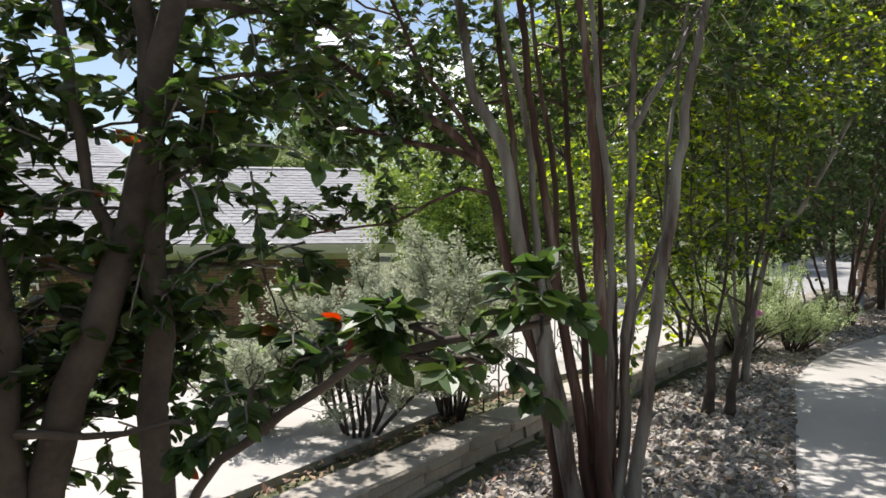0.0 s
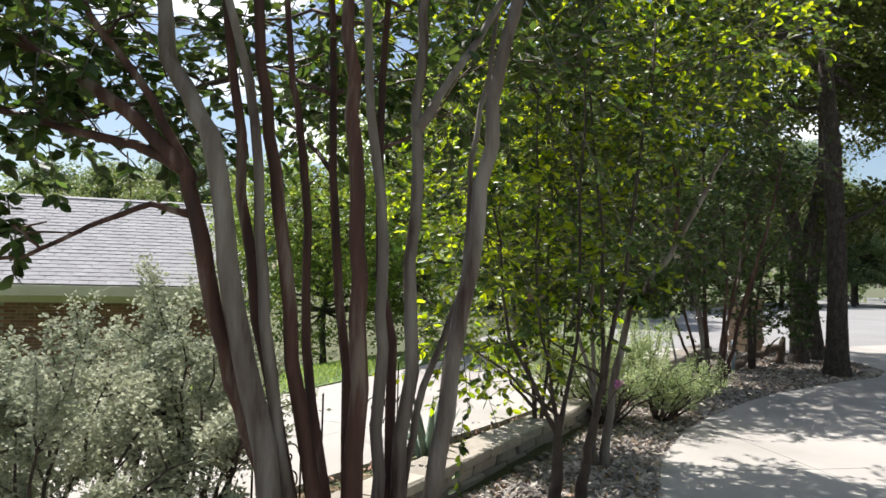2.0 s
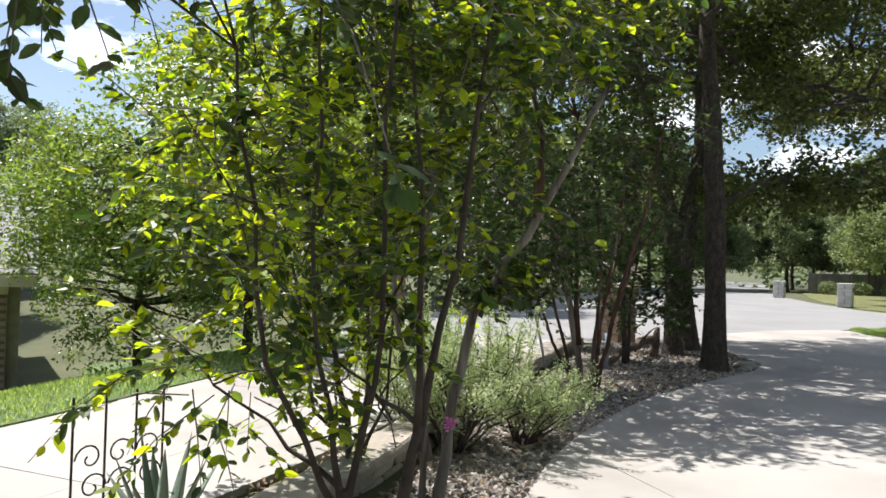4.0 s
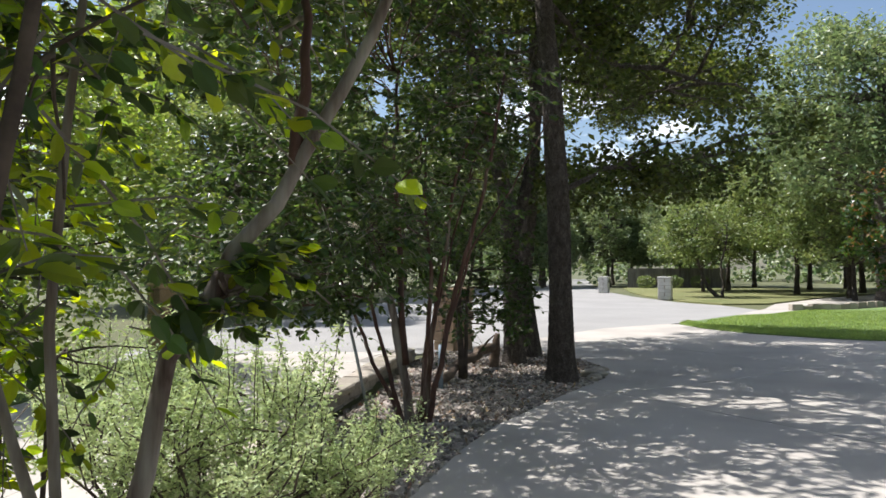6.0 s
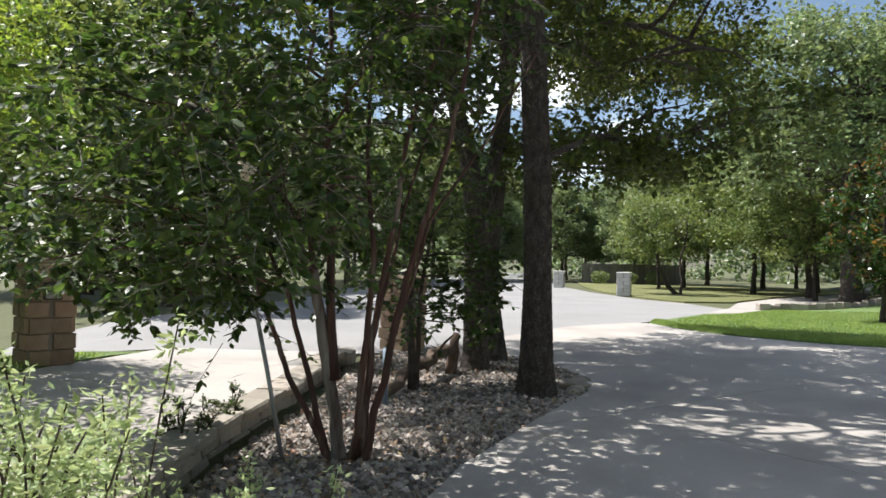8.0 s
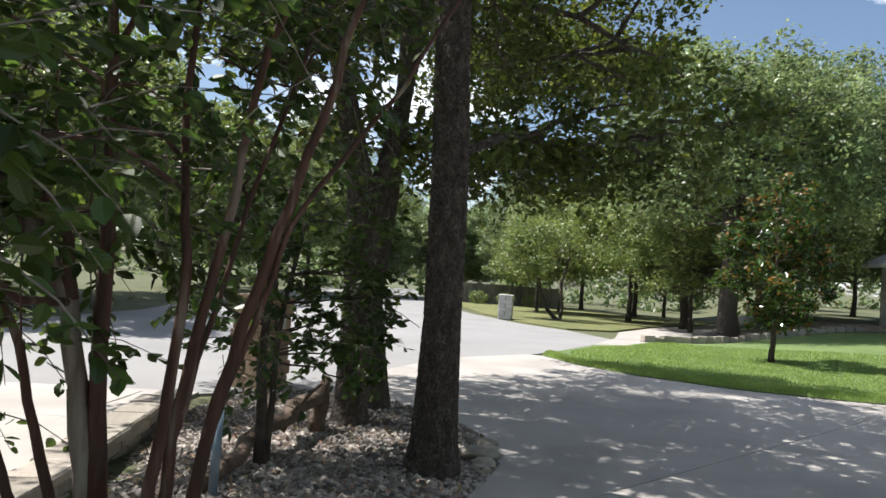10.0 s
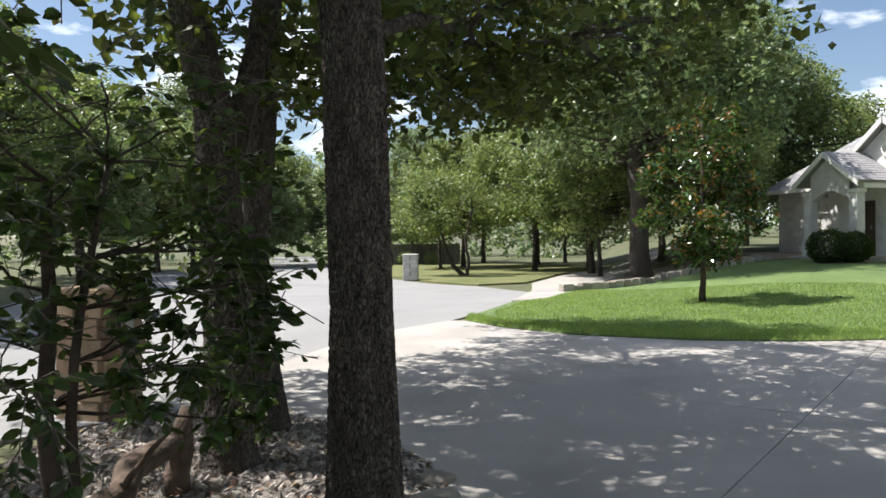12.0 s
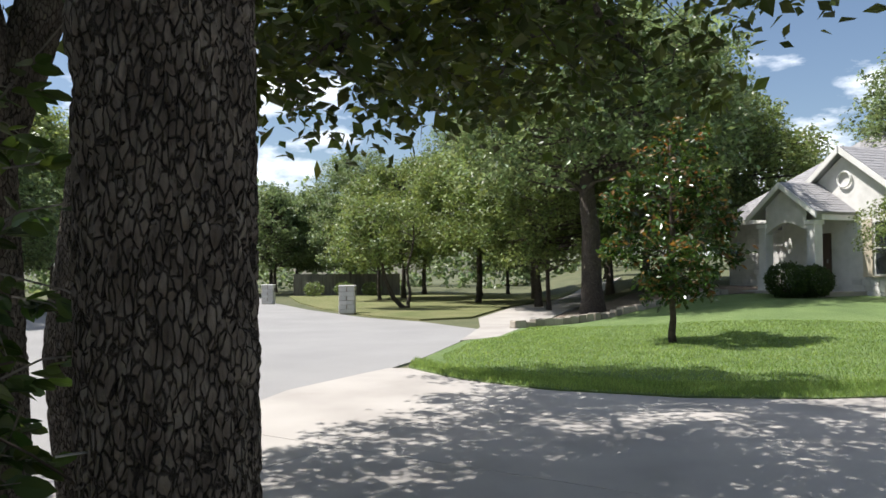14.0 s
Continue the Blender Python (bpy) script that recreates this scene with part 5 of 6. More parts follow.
def brick_wall(holder, x0, x1, z0, z1, y, holes, limit, near):
    """Running bond: the nearest bricks as pieces, the rest as one joined part."""
    me = bpy.data.meshes.new("brick")
    b = boxed(-0.1, 0.1, -0.012, 0.05, -0.0285, 0.0285, 0.003)
    b.to_mesh(me)
    b.free()
    me.materials.append(M["brick"])
    spots = []
    row, z = 0, z0 + 0.034
    while z < z1:
        x = x0 + 0.1 + (0.105 if row % 2 else 0)
        while x < x1 - 0.1:
            if not any(h[0] - 0.09 < x < h[1] + 0.09 and h[2] - 0.02 < z < h[3] + 0.02 for h in holes):
                spots.append((x, z))
            x += 0.212
        z += 0.067
        row += 1
    spots.sort(key=near)
    for x, z in spots[:limit]:
        ob = new("brick", me)
        ob.parent = holder
        ob.location = (x, y, z)
    rest = []
    for x, z in spots[limit:]:
        rest.append(([(x - 0.1, y - 0.012, z - 0.0285), (x + 0.1, y - 0.012, z - 0.0285), (x + 0.1, y - 0.012, z + 0.0285), (x - 0.1, y - 0.012, z + 0.0285), (x - 0.1, y, z - 0.0285), (x + 0.1, y, z - 0.0285), (x + 0.1, y, z + 0.0285), (x - 0.1, y, z + 0.0285)], [(0, 1, 2, 3), (0, 4, 5, 1), (1, 5, 6, 2), (2, 6, 7, 3), (3, 7, 4, 0)]))
    if rest:
        tagged(part("brickwork", join(rest), M["brickrest"], holder), kind="stuff")


# ---- white stone house ----
L0 = Vector((38.4, 17.05))
HW = Matrix(((-0.6, 0.8, 0, L0.x), (-0.8, -0.6, 0, L0.y), (0, 0, 1, 0.9), (0, 0, 0, 1)))
white_house = thing("white_house", HW, "white limestone house with grey roof, gables and arched porch", "house", kind="structure")


def stone_face(holder, x0, x1, z0, z1, y, seed, keep=lambda x, z: True, name="facing_stone"):
    """Coursed stone blocks on a wall face."""
    rg = random.Random(seed)
    z = z0
    while z < z1 - 0.05:
        h = rg.uniform(0.18, 0.26)
        x = x0
        while x < x1 - 0.05:
            w = min(rg.uniform(0.3, 0.62), x1 - x)
            if keep(x + w / 2, z + h / 2):
                ob = part(name, boxed(x + 0.006, x + w - 0.006, y - 0.02 - rg.uniform(0, 0.015), y + 0.02, z + 0.006, min(z1, z + h) - 0.006, 0.006), M["white"], holder)
            x += w
        z += h


# main body and hipped roof
part("wall_main", boxed(-5.5, 12.0, 3.2, 3.4, -0.6, 2.95), M["white"], white_house)
part("wall_side", boxed(-5.5, -5.3, 3.4, 12.0, -0.6, 2.95), M["white"], white_house)
part("hip_roof", join([slab_quad([(-6.0, 2.6, 2.9), (12.5, 2.6, 2.9), (8.5, 8, 6.7), (-1.8, 8, 6.7)], 0.08), slab_quad([(-6.0, 2.6, 2.9), (-6.0, 13.4, 2.9), (-1.8, 8, 6.7)], 0.08)]), M["shingle"], white_house)
part("hip_shingles", roof_plane([(-6.0, 2.6, 2.92), (12.5, 2.6, 2.92), (8.5, 8, 6.72), (-1.8, 8, 6.72)], 34, width=0.5, seed=4), M["shingle"], white_house)
part("eave_board", boxed(-6.05, 12.5, 2.54, 2.58, 2.72, 2.92, 0.004), M["whitetrim"], white_house)
# gabled bay
part("bay_wall", slab_quad([(-0.6, 1.6, -0.6), (5.4, 1.6, -0.6), (5.4, 1.6, 2.7), (2.4, 1.6, 4.9), (-0.6, 1.6, 2.7)], 0.2), M["white"], white_house)
part("bay_roof", join([slab_quad([(-1.1, 1.3, 2.4), (-1.1, 7.9, 2.4), (2.4, 7.9, 5.12), (2.4, 1.3, 5.12)], 0.1), slab_quad([(5.9, 1.3, 2.4), (5.9, 7.9, 2.4), (2.4, 7.9, 5.12), (2.4, 1.3, 5.12)], 0.1)]), M["shingle"], white_house)
part("bay_shingles", roof_plane([(5.92, 1.3, 2.4), (5.92, 7.9, 2.4), (2.4, 7.9, 5.14), (2.4, 1.3, 5.14)], 22, width=0.5, seed=6), M["shingle"], white_house)
for k, (xa, xb) in enumerate(((-1.15, 2.4), (5.95, 2.4))):
    part("barge_board", slab_quad([(xa, 1.26, 2.38), (xb, 1.26, 5.12), (xb, 1.26, 4.88), (xa, 1.26, 2.16)], 0.05), M["whitetrim"], white_house, "white painted barge board")
gv_ring = tube([(2.4 + 0.28 * math.cos(a), 1.52, 3.95 + 0.28 * math.sin(a)) for a in np.linspace(0, 2 * math.pi, 17)], [0.04] * 17, 6)
part("gable_ornament", gv_ring, M["whitetrim"], white_house)
window(white_house, 3.55, 0.5, 1.6, 1.9, M["whitetrim"], 1.53, 2)
for xs in (3.12, 5.2):
    part("shutter", boxed(xs, xs + 0.38, 1.50, 1.54, 0.45, 2.45, 0.006), M["trim"], white_house)
# porch: small gable on square columns with an arch
part("porch_roof", join([slab_quad([(-0.35, -0.3, 2.72), (-0.35, 3.4, 2.72), (1.25, 3.4, 3.9), (1.25, -0.3, 3.9)], 0.1), slab_quad([(2.85, -0.3, 2.72), (2.85, 3.4, 2.72), (1.25, 3.4, 3.9), (1.25, -0.3, 3.9)], 0.1)]), M["shingle"], white_house)
part("porch_shingles", roof_plane([(2.87, -0.3, 2.72), (2.87, 3.4, 2.72), (1.25, 3.4, 3.92), (1.25, -0.3, 3.92)], 12, width=0.5, seed=7), M["shingle"], white_house)
part("porch_beam", boxed(2.50, 2.74, 0.10, 3.2, 2.45, 2.70, 0.01), M["whitetrim"], white_house)
for x in (-0.1, 2.2):
    col = part("column", boxed(x, x + 0.36, -0.05, 0.31, -0.4, 2.45, 0.01), M["white"], white_house)
    part("capital", boxed(x - 0.05, x + 0.41, -0.10, 0.36, 2.30, 2.45, 0.01), M["whitetrim"], col)
    part("plinth", boxed(x - 0.05, x + 0.41, -0.10, 0.36, -0.4, 0.5, 0.01), M["white"], col)
arch_v, arch_f = [], []
N = 16
for side in (0, 1):
    y = -0.02 + 0.26 * side
    for i in range(N + 1):
        x = 0.26 + (2.2 - 0.26) * i / N
        arch_v.append((x, y, 2.05 + 0.38 * math.sin(math.pi * i / N)))
        arch_v.append((x, y, min(3.78 - abs(x - 1.25) * 0.74, 3.78)))
K = 2 * (N + 1)
for i in range(N):
    a = 2 * i
    arch_f += [(a, a + 2, a + 3, a + 1), (K + a + 1, K + a + 3, K + a + 2, K + a), (a, K + a, K + a + 2, a + 2), (a + 1, a + 3, K + a + 3, K + a + 1)]
part("porch_arch", (arch_v, arch_f), M["white"], white_house)
for xa in (-0.38, 2.88):
    part("barge_board", slab_quad([(xa, -0.34, 2.72), (1.25, -0.34, 3.9), (1.25, -0.34, 3.68), (xa, -0.34, 2.50)], 0.05), M["whitetrim"], white_house, "white painted barge board")
part("porch_floor", boxed(-0.4, 3.2, -0.6, 3.2, -0.75, -0.05, 0.01), M["concrete"], white_house)
door = part("door", boxed(0.75, 1.75, 1.52, 1.58, -0.05, 2.05, 0.006), M["door"], white_house)
part("door_handle", boxed(1.62, 1.66, 1.47, 1.52, 0.95, 1.10, 0.006), M["steel"], door)
window(white_house, -1.7, 0.1, 1.1, 2.2, M["whitetrim"], 3.12, 1)
stone_face(white_house, 2.6, 5.4, -0.5, 0.45, 1.59, 8)
stone_face(white_house, -5.4, -2.0, -0.5, 2.6, 3.19, 9)

# ---- brick and stone mailbox pillars ----


def pillar(at, turn, label, w, h, mat, cap, seed):
    root = thing("mailbox_pillar", pose(*at, 0, 0, turn), label, "mailbox", "mailbox pillars")
    part("core", boxed(-w / 2 + 0.02, w / 2 - 0.02, -w / 2 + 0.02, w / 2 - 0.02, -0.1, h, 0.0), M["mortar"], root)
    rg = random.Random(seed)
    rows = int(h / 0.16)
    unit = h / rows
    shapes = [boxed(-w / 4 + 0.006, w / 4 - 0.006, -0.04, 0.04, 0.006, unit - 0.006, 0.008) for _ in range(1)]
    me = bpy.data.meshes.new("block")
    shapes[0].to_mesh(me)
    shapes[0].free()
    me.materials.append(mat)
    for j in range(rows):
        for k in range(4):
            for s in (-1, 1):
                ob = new("block", me)
                ob.parent = root
                off = (w / 4 + (0.02 if j % 2 else -0.02)) * s
                ob.matrix_local = Matrix.Rotation(k * math.pi / 2, 4, "Z") @ pose(off, -w / 2 + 0.02 + rg.uniform(-0.004, 0.004), j * unit)
    part("cap", boxed(-w / 2 - cap, w / 2 + cap, -w / 2 - cap, w / 2 + cap, h, h + 0.08, 0.02), mat, root)
    box_ = part("mail_slot", boxed(-0.1, 0.1, -w / 2 - 0.05, -w / 2 - 0.01, h * 0.68, h * 0.68 + 0.2, 0.01), M["darkframe"], root)
    part("slot_flap", boxed(-0.08, 0.08, -w / 2 - 0.058, -w / 2 - 0.05, h * 0.68 + 0.02, h * 0.68 + 0.16, 0.003), M["steel"], box_)
    return root


def on_land(x, y, dz=0.0):
    return (x, y, land(x, y) + dz)


pillar(on_land(31.6, 31.9), 35, "pale stone mailbox pillar at the street's edge", 0.62, 1.08, M["white"], 0.03, 1)
pillar(on_land(37.6, 43.0), 35, "pale stone mailbox pillar further along the street", 0.62, 1.02, M["white"], 0.03, 2)
pillar(on_land(9.9, 16.85, -0.03), 20, "tan brick mailbox pillar at the neighbour's drive", 0.52, 1.1, M["tanbrick"], 0.03, 3)
pillar(on_land(4.75, 16.3), 10, "tan brick pillar on the neighbour's lawn", 0.5, 1.1, M["tanbrick"], 0.03, 4)

# ---- wooden fence far off ----
fence = thing("wooden_fence", (0, 0, 0), "weathered grey cedar picket fence before far trees", "fence", kind="structure")
pk = []
rg = random.Random(8)
FA, FB = Vector((50.6, 54.0)), Vector((57.2, 48.4))
nf = 62
for k in range(nf):
    p = FA.lerp(FB, k / nf)
    z0 = land(p.x, p.y) - 0.1
    w = 0.066
    u = (FB - FA).normalized()
    h = 1.85 + rg.uniform(-0.03, 0.03)
    q = [p - u * w, p + u * w]
    nrm = Vector((-u.y, u.x)) * 0.012
    vs = [(q[0] + nrm).to_tuple() + (z0,), (q[1] + nrm).to_tuple() + (z0,), (q[1] + nrm).to_tuple() + (z0 + h,), (q[0] + nrm).to_tuple() + (z0 + h,), (q[0] - nrm).to_tuple() + (z0,), (q[1] - nrm).to_tuple() + (z0,), (q[1] - nrm).to_tuple() + (z0 + h,), (q[0] - nrm).to_tuple() + (z0 + h,)]
    pk.append((vs, [(0, 1, 2, 3), (7, 6, 5, 4), (0, 4, 5, 1), (1, 5, 6, 2), (2, 6, 7, 3), (3, 7, 4, 0)]))
tagged(part("pickets", join(pk), M["fence"], fence), kind="stuff")
for zr in (0.35, 1.45):
    a3, b3 = Vector((*FA, land(*FA) + zr)), Vector((*FB, land(*FB) + zr))
    part("rail", tube([a3 + Vector((0.05, 0.05, 0)), b3 + Vector((0.05, 0.05, 0))], [0.05, 0.05], 4), M["fence"], fence)

# ---- trees of the neighbourhood, and unseen ones behind the walk ----


def far_tree(label, height, spread, seed, n=16, per=330, leaf=0.20, foliage="farleaf", base=0.28, trunk_r=0.2, low=-0.6, stems=1):
    """A tree at the origin; copies of it stand about the streets."""
    rg = R(seed)
    c = (0, 0, height * (base + (1 - base) * 0.5))
    clumps = [tuple(v) for v in ellipsoid_clumps(c, (spread, spread, height * (1 - base) * 0.5), n, rg, low)]
    trunk = [(0, 0, -0.2), (0.05, 0.05, height * 0.2), (-0.1, 0.1, height * 0.45), (0, 0, height * 0.8)]
    return tree("tree", (0, 0, 0), label, trunk, trunk_r, clumps, per, leaf, M["oakbark"], M[foliage], rg, clump_r=spread * 0.27, sides=8, limb_r=0.05, twigs=1, group="neighbourhood trees", flat=0.75, whole=True)


kinds = [far_tree("broad green oak with a dense leafy crown", 10.5, 4.4, 101, 105, 300, 0.22, base=0.18),
         far_tree("tall grey-green oak with an open crown", 14.5, 5.0, 102, 125, 310, 0.24, "farleaf2", base=0.16),
         far_tree("round young oak on a thin trunk", 6.8, 3.0, 103, 70, 280, 0.17, "farleaf", base=0.14, trunk_r=0.12),
         far_tree("bushy cedar with foliage to the ground", 7.5, 2.9, 104, 80, 300, 0.19, "farleaf2", base=0.04, trunk_r=0.15),
         far_tree("bushy lime-green tree with foliage to the grass", 6.4, 2.9, 105, 90, 330, 0.11, "springleaf", base=0.03, trunk_r=0.10, low=-0.97),
         far_tree("stout old oak with a heavy trunk and dark crown", 13.0, 5.2, 106, 120, 300, 0.23, "farleaf2", base=0.26, trunk_r=0.46)]
spots = [(5, 34.2, 22.2, 0.92, 0), (1, 47.5, 24.5, 1.0, 60), (0, 41.6, 22.6, 0.72, 130), (0, 46.0, 26.0, 1.1, 20), (0, 52.0, 21.0, 1.0, 140), (1, 47.5, 10.2, 0.8, 200), (2, 53.0, 8.0, 1.2, 300),
         (0, 40.5, 27.5, 0.9, 80), (2, 37.6, 25.6, 0.95, 10), (0, 51.0, 33.0, 1.0, 120), (0, 44.0, 33.0, 0.85, 250), (1, 56.0, 40.0, 0.95, 30), (0, 49.0, 42.0, 0.9, 210),
         (2, 44.5, 40.5, 1.0, 50), (3, 55.0, 52.0, 1.1, 0), (3, 64.0, 42.0, 1.1, 20), (3, 47.0, 61.5, 1.0, 70), (3, 57.0, 60.0, 1.2, 120), (3, 66.0, 34.0, 1.2, 170), (3, 58.0, 25.0, 1.1, 220), (3, 36.0, 63.0, 1.1, 270), (3, 30.0, 58.0, 1.1, 310), (3, 62.0, 18.0, 1.1, 15), (3, 52.0, 58.0, 1.2, 90), (0, 60.0, 48.0, 1.0, 180), (1, 62.0, 57.0, 0.9, 45), (0, 50.0, 66.0, 1.1, 33), (3, 60.0, 66.0, 1.3, 70),
         (1, 40.0, 62.0, 1.0, 160), (0, 34.0, 57.0, 1.0, 220), (3, 44.0, 58.0, 1.0, 15), (0, 27.0, 53.0, 1.1, 75), (3, 24.0, 47.0, 1.1, 135), (0, 17.0, 43.0, 1.1, 195), (1, 9.0, 40.0, 1.0, 255), (0, 8.0, 36.0, 1.05, 315),
         (1, -6.5, 40.0, 0.55, 12), (0, -9.0, 36.0, 0.6, 66), (3, -13.0, 40.0, 0.9, 99), (0, -18.0, 36.0, 0.6, 150), (1, -26.0, 42.0, 0.55, 180), (4, 2.3, 16.2, 0.9, 40), (4, 0.55, 16.6, 0.72, 160), (0, -6.0, 30.0, 0.5, 110), (2, 9.0, 28.5, 1.1, 10), (3, 12.0, 33.0, 1.0, 260), (2, -9.0, 13.2, 0.4, 60), (0, -11.0, 31.5, 0.5, 200),
         # whole row out of view; first six added to block skylight from the drive
         (0, 9.6, -2.4, 0.95, 35), (1, 14.6, 0.2, 0.8, 95), (0, 20.2, 1.8, 1.0, 155), (1, 6.6, -8.2, 0.85, 215), (0, 27.5, 3.6, 0.9, 275), (0, -4.2, -5.6, 0.8, 5), (0, -34.0, 14.0, 1.0, 10), (1, -30.0, -6.0, 1.0, 90), (0, -14.0, -22.0, 1.1, 40), (1, 10.0, -26.0, 1.1, 170), (0, 30.0, -16.0, 1.1, 240), (1, 44.0, -4.0, 1.0, 300)]
for k, (kind, x, y, s, turn) in enumerate(spots):
    m = pose(x, y, land(x, y), 0, 0, turn) @ Matrix.Scale(s, 4)
    t_ob = copy_thing(kinds[kind], m)
    t_ob.matrix_basis = m
for k in kinds:
    for o in (*k.children_recursive, k):
        bpy.data.objects.remove(o)

# woodland that closes the distance all round
rg = R(110)
pts = []
for k in range(150):
    a = radians(-75 + 190 * (k + rg.uniform(-0.4, 0.4)) / 150)
    d = rg.uniform(78, 125)
    x, y = 8 + d * math.sin(a), 12 + d * math.cos(a)
    h = rg.uniform(8, 14)
    for j in range(9):
        c = (x + rg.normal() * 2.8, y + rg.normal() * 2.8, land(x, y) + h * rg.uniform(0.02, 0.9))
        pts.append(clump_points(c, 2.6, 60, rg, 0.8))
tagged(new("woodland", mesh_of("woodland", *leaves(np.concatenate(pts), 0.75, rg, 0.7, 0.2), M["farleaf2"])), "distant belt of green woodland behind the houses", "trees", kind="stuff")

# bent twin-stemmed oak on the far lawn
tree("tree", on_land(36.6, 32.6), "young oak with two bent stems on the far lawn", [V3((0, 0, -0.1), (-0.5, 0.35, 0.5), (-0.9, 0.6, 1.6), (-1.2, 0.8, 3.2)), V3((0.1, 0, -0.1), (0.2, -0.1, 0.6), (0.1, 0.0, 1.8), (0.4, -0.2, 3.4))], [0.13, 0.10],
     [tuple(v) for v in ellipsoid_clumps((-0.4, 0.3, 3.5), (2.6, 2.6, 1.5), 26, R(71), -0.8)], 330, 0.16, M["oakbark"], M["farleaf"], R(72), clump_r=0.9, limb_r=0.03, group="neighbourhood trees")
# magnolia on the lawn
mag = tree("magnolia_tree", on_land(24.4, 16.35), "young magnolia with glossy leaves and bronze tips on the lawn", V3((0, 0, -0.1), (0, 0, 1.2), (0.03, 0, 2.6), (0.0, 0, 4.6)), 0.075,
           [tuple(v) for v in ellipsoid_clumps((0, 0, 2.5), (1.35, 1.35, 1.5), 44, R(73), -1.0)] + [(0.1, 0.1, 4.2), (-0.4, 0.3, 4.0), (0.5, -0.3, 4.1), (0.2, -0.6, 4.4), (-0.2, -0.1, 4.6)], 165, 0.16, M["twig"], M["magnolia"], R(74), clump_r=0.42, limb_r=0.015, extra=(M["bronze"], 0.16, 0.15), ratio=0.45)
part("stake", tube([(0.12, 0.05, -0.1), (0.12, 0.05, 1.0)], [0.02, 0.02], 6), M["fence"], mag)


def ball_bush(at, r, h, label, seed, foliage="crapeleaf", n=7000, leaf=0.075):
    rg = R(seed)
    root = thing("round_bush", at, label, "shrub", "clipped bushes")
    v = rg.normal(size=(n, 3))
    v /= np.linalg.norm(v, axis=1)[:, None]
    v *= (rg.uniform(0.78, 1.03, n) + 0.06 * np.sin(v[:, 0] * 7) * np.cos(v[:, 1] * 6))[:, None]
    pts = v * np.array((r, r, h / 2)) + np.array((0, 0, h / 2))
    part("foliage", leaves(pts, leaf, rg, 0.6, -0.2), M[foliage], root)
    st = [tube(curve_points((0, 0, -0.05), (r * 0.6 * math.cos(a), r * 0.6 * math.sin(a), h * 0.75), 3, 0, 0.04), [0.02, 0.015, 0.01, 0.005], 5) for a in (0.4, 1.6, 2.9, 4.1, 5.3)]
    part("stems", join(st), M["twig"], root)
    return root


ball_bush(on_land(35.6, 15.75), 0.72, 1.2, "dark clipped round bush before the porch", 81)
ball_bush(on_land(36.0, 15.0), 0.62, 1.1, "dark clipped round bush beside the porch walk", 82)
for k, (x, y) in enumerate(((52.0, 50.0), (50.2, 51.5), (53.6, 48.6))):
    ball_bush(on_land(x, y), 0.8, 1.1, "low green bush before the far fence", 83 + k, "farleaf", 1200, 0.12)
tree("tree", on_land(36.4, 12.4), "small ornamental tree before the white house", [V3((0, 0, -0.1), (-0.2, 0.1, 0.8), (-0.4, 0.2, 1.8)), V3((0, 0, -0.1), (0.2, 0.0, 0.9), (0.4, 0.1, 1.9))], [0.05, 0.045], [tuple(v) for v in ellipsoid_clumps((0, 0, 2.3), (1.25, 1.25, 1.0), 20, R(85), -0.8)], 260, 0.10, M["twig"], M["farleaf"], R(86), clump_r=0.5, limb_r=0.02, group="neighbourhood trees")

# stone edging of the bed under the far oaks
edging = thing("stone_edging", (0, 0, 0), "low edging of rough limestone round the oak bed", "stone edging", kind="structure")
rg = random.Random(12)
ed_segs, ed_len = along_line([(27.2, 21.6), (29.5, 21.05), (33.0, 20.3), (36.8, 17.9)])
d = 0.0
while d < ed_len:
    p, u = point_on(ed_segs, d)
    ob = new("stone", rg.choice(course_meshes))
    ob.parent = edging
    ob.matrix_local = Matrix.LocRotScale((p.x, p.y, land(p.x, p.y)), Euler((0, 0, math.atan2(u.y, u.x) + rg.uniform(-0.15, 0.15))), (1.1, 1.3, rg.uniform(1.8, 2.8)))
    d += 0.42

# ---- small things in the bed ----
pipe = tagged(new("metal_pole", mesh_of("metal_pole", *tube([(5.78, 11.55, -0.05), (5.72, 11.75, 0.6), (5.64, 12.0, 1.35)], [0.016] * 3, 10), M["steel"], True)), "thin galvanised metal pole leaning in the bed", "pole")
tagged(new("blue_pipe", mesh_of("blue_pipe", *tube([(7.35, 12.9, -0.05), (7.35, 12.9, 0.55)], [0.03] * 2, 10), M["pvc"], True)), "short grey-blue pipe standing in the bed", "pipe")
rg = random.Random(3)
tagged(new("fallen_limb", mesh_of("fallen_limb", *join([tube(curve_points((7.3, 13.0, 0.02), (9.15, 14.35, 0.30), 8, 0.02, 0.03, rg), [0.05, 0.06, 0.06, 0.065, 0.06, 0.07, 0.075, 0.08, 0.06], 9, 0.25, 9), tube(curve_points((9.1, 14.3, -0.02), (9.2, 14.35, 0.5), 4, 0, 0.05, rg), [0.08, 0.075, 0.07, 0.06, 0.04], 9, 0.3, 9), tube(curve_points((8.4, 13.8, 0.15), (8.7, 13.7, 0.55), 3, 0.1, 0.05, rg), [0.025, 0.02, 0.015, 0.008], 6)]), M["log"], True)), "dark fallen tree limb lying against a stump", "fallen limb")


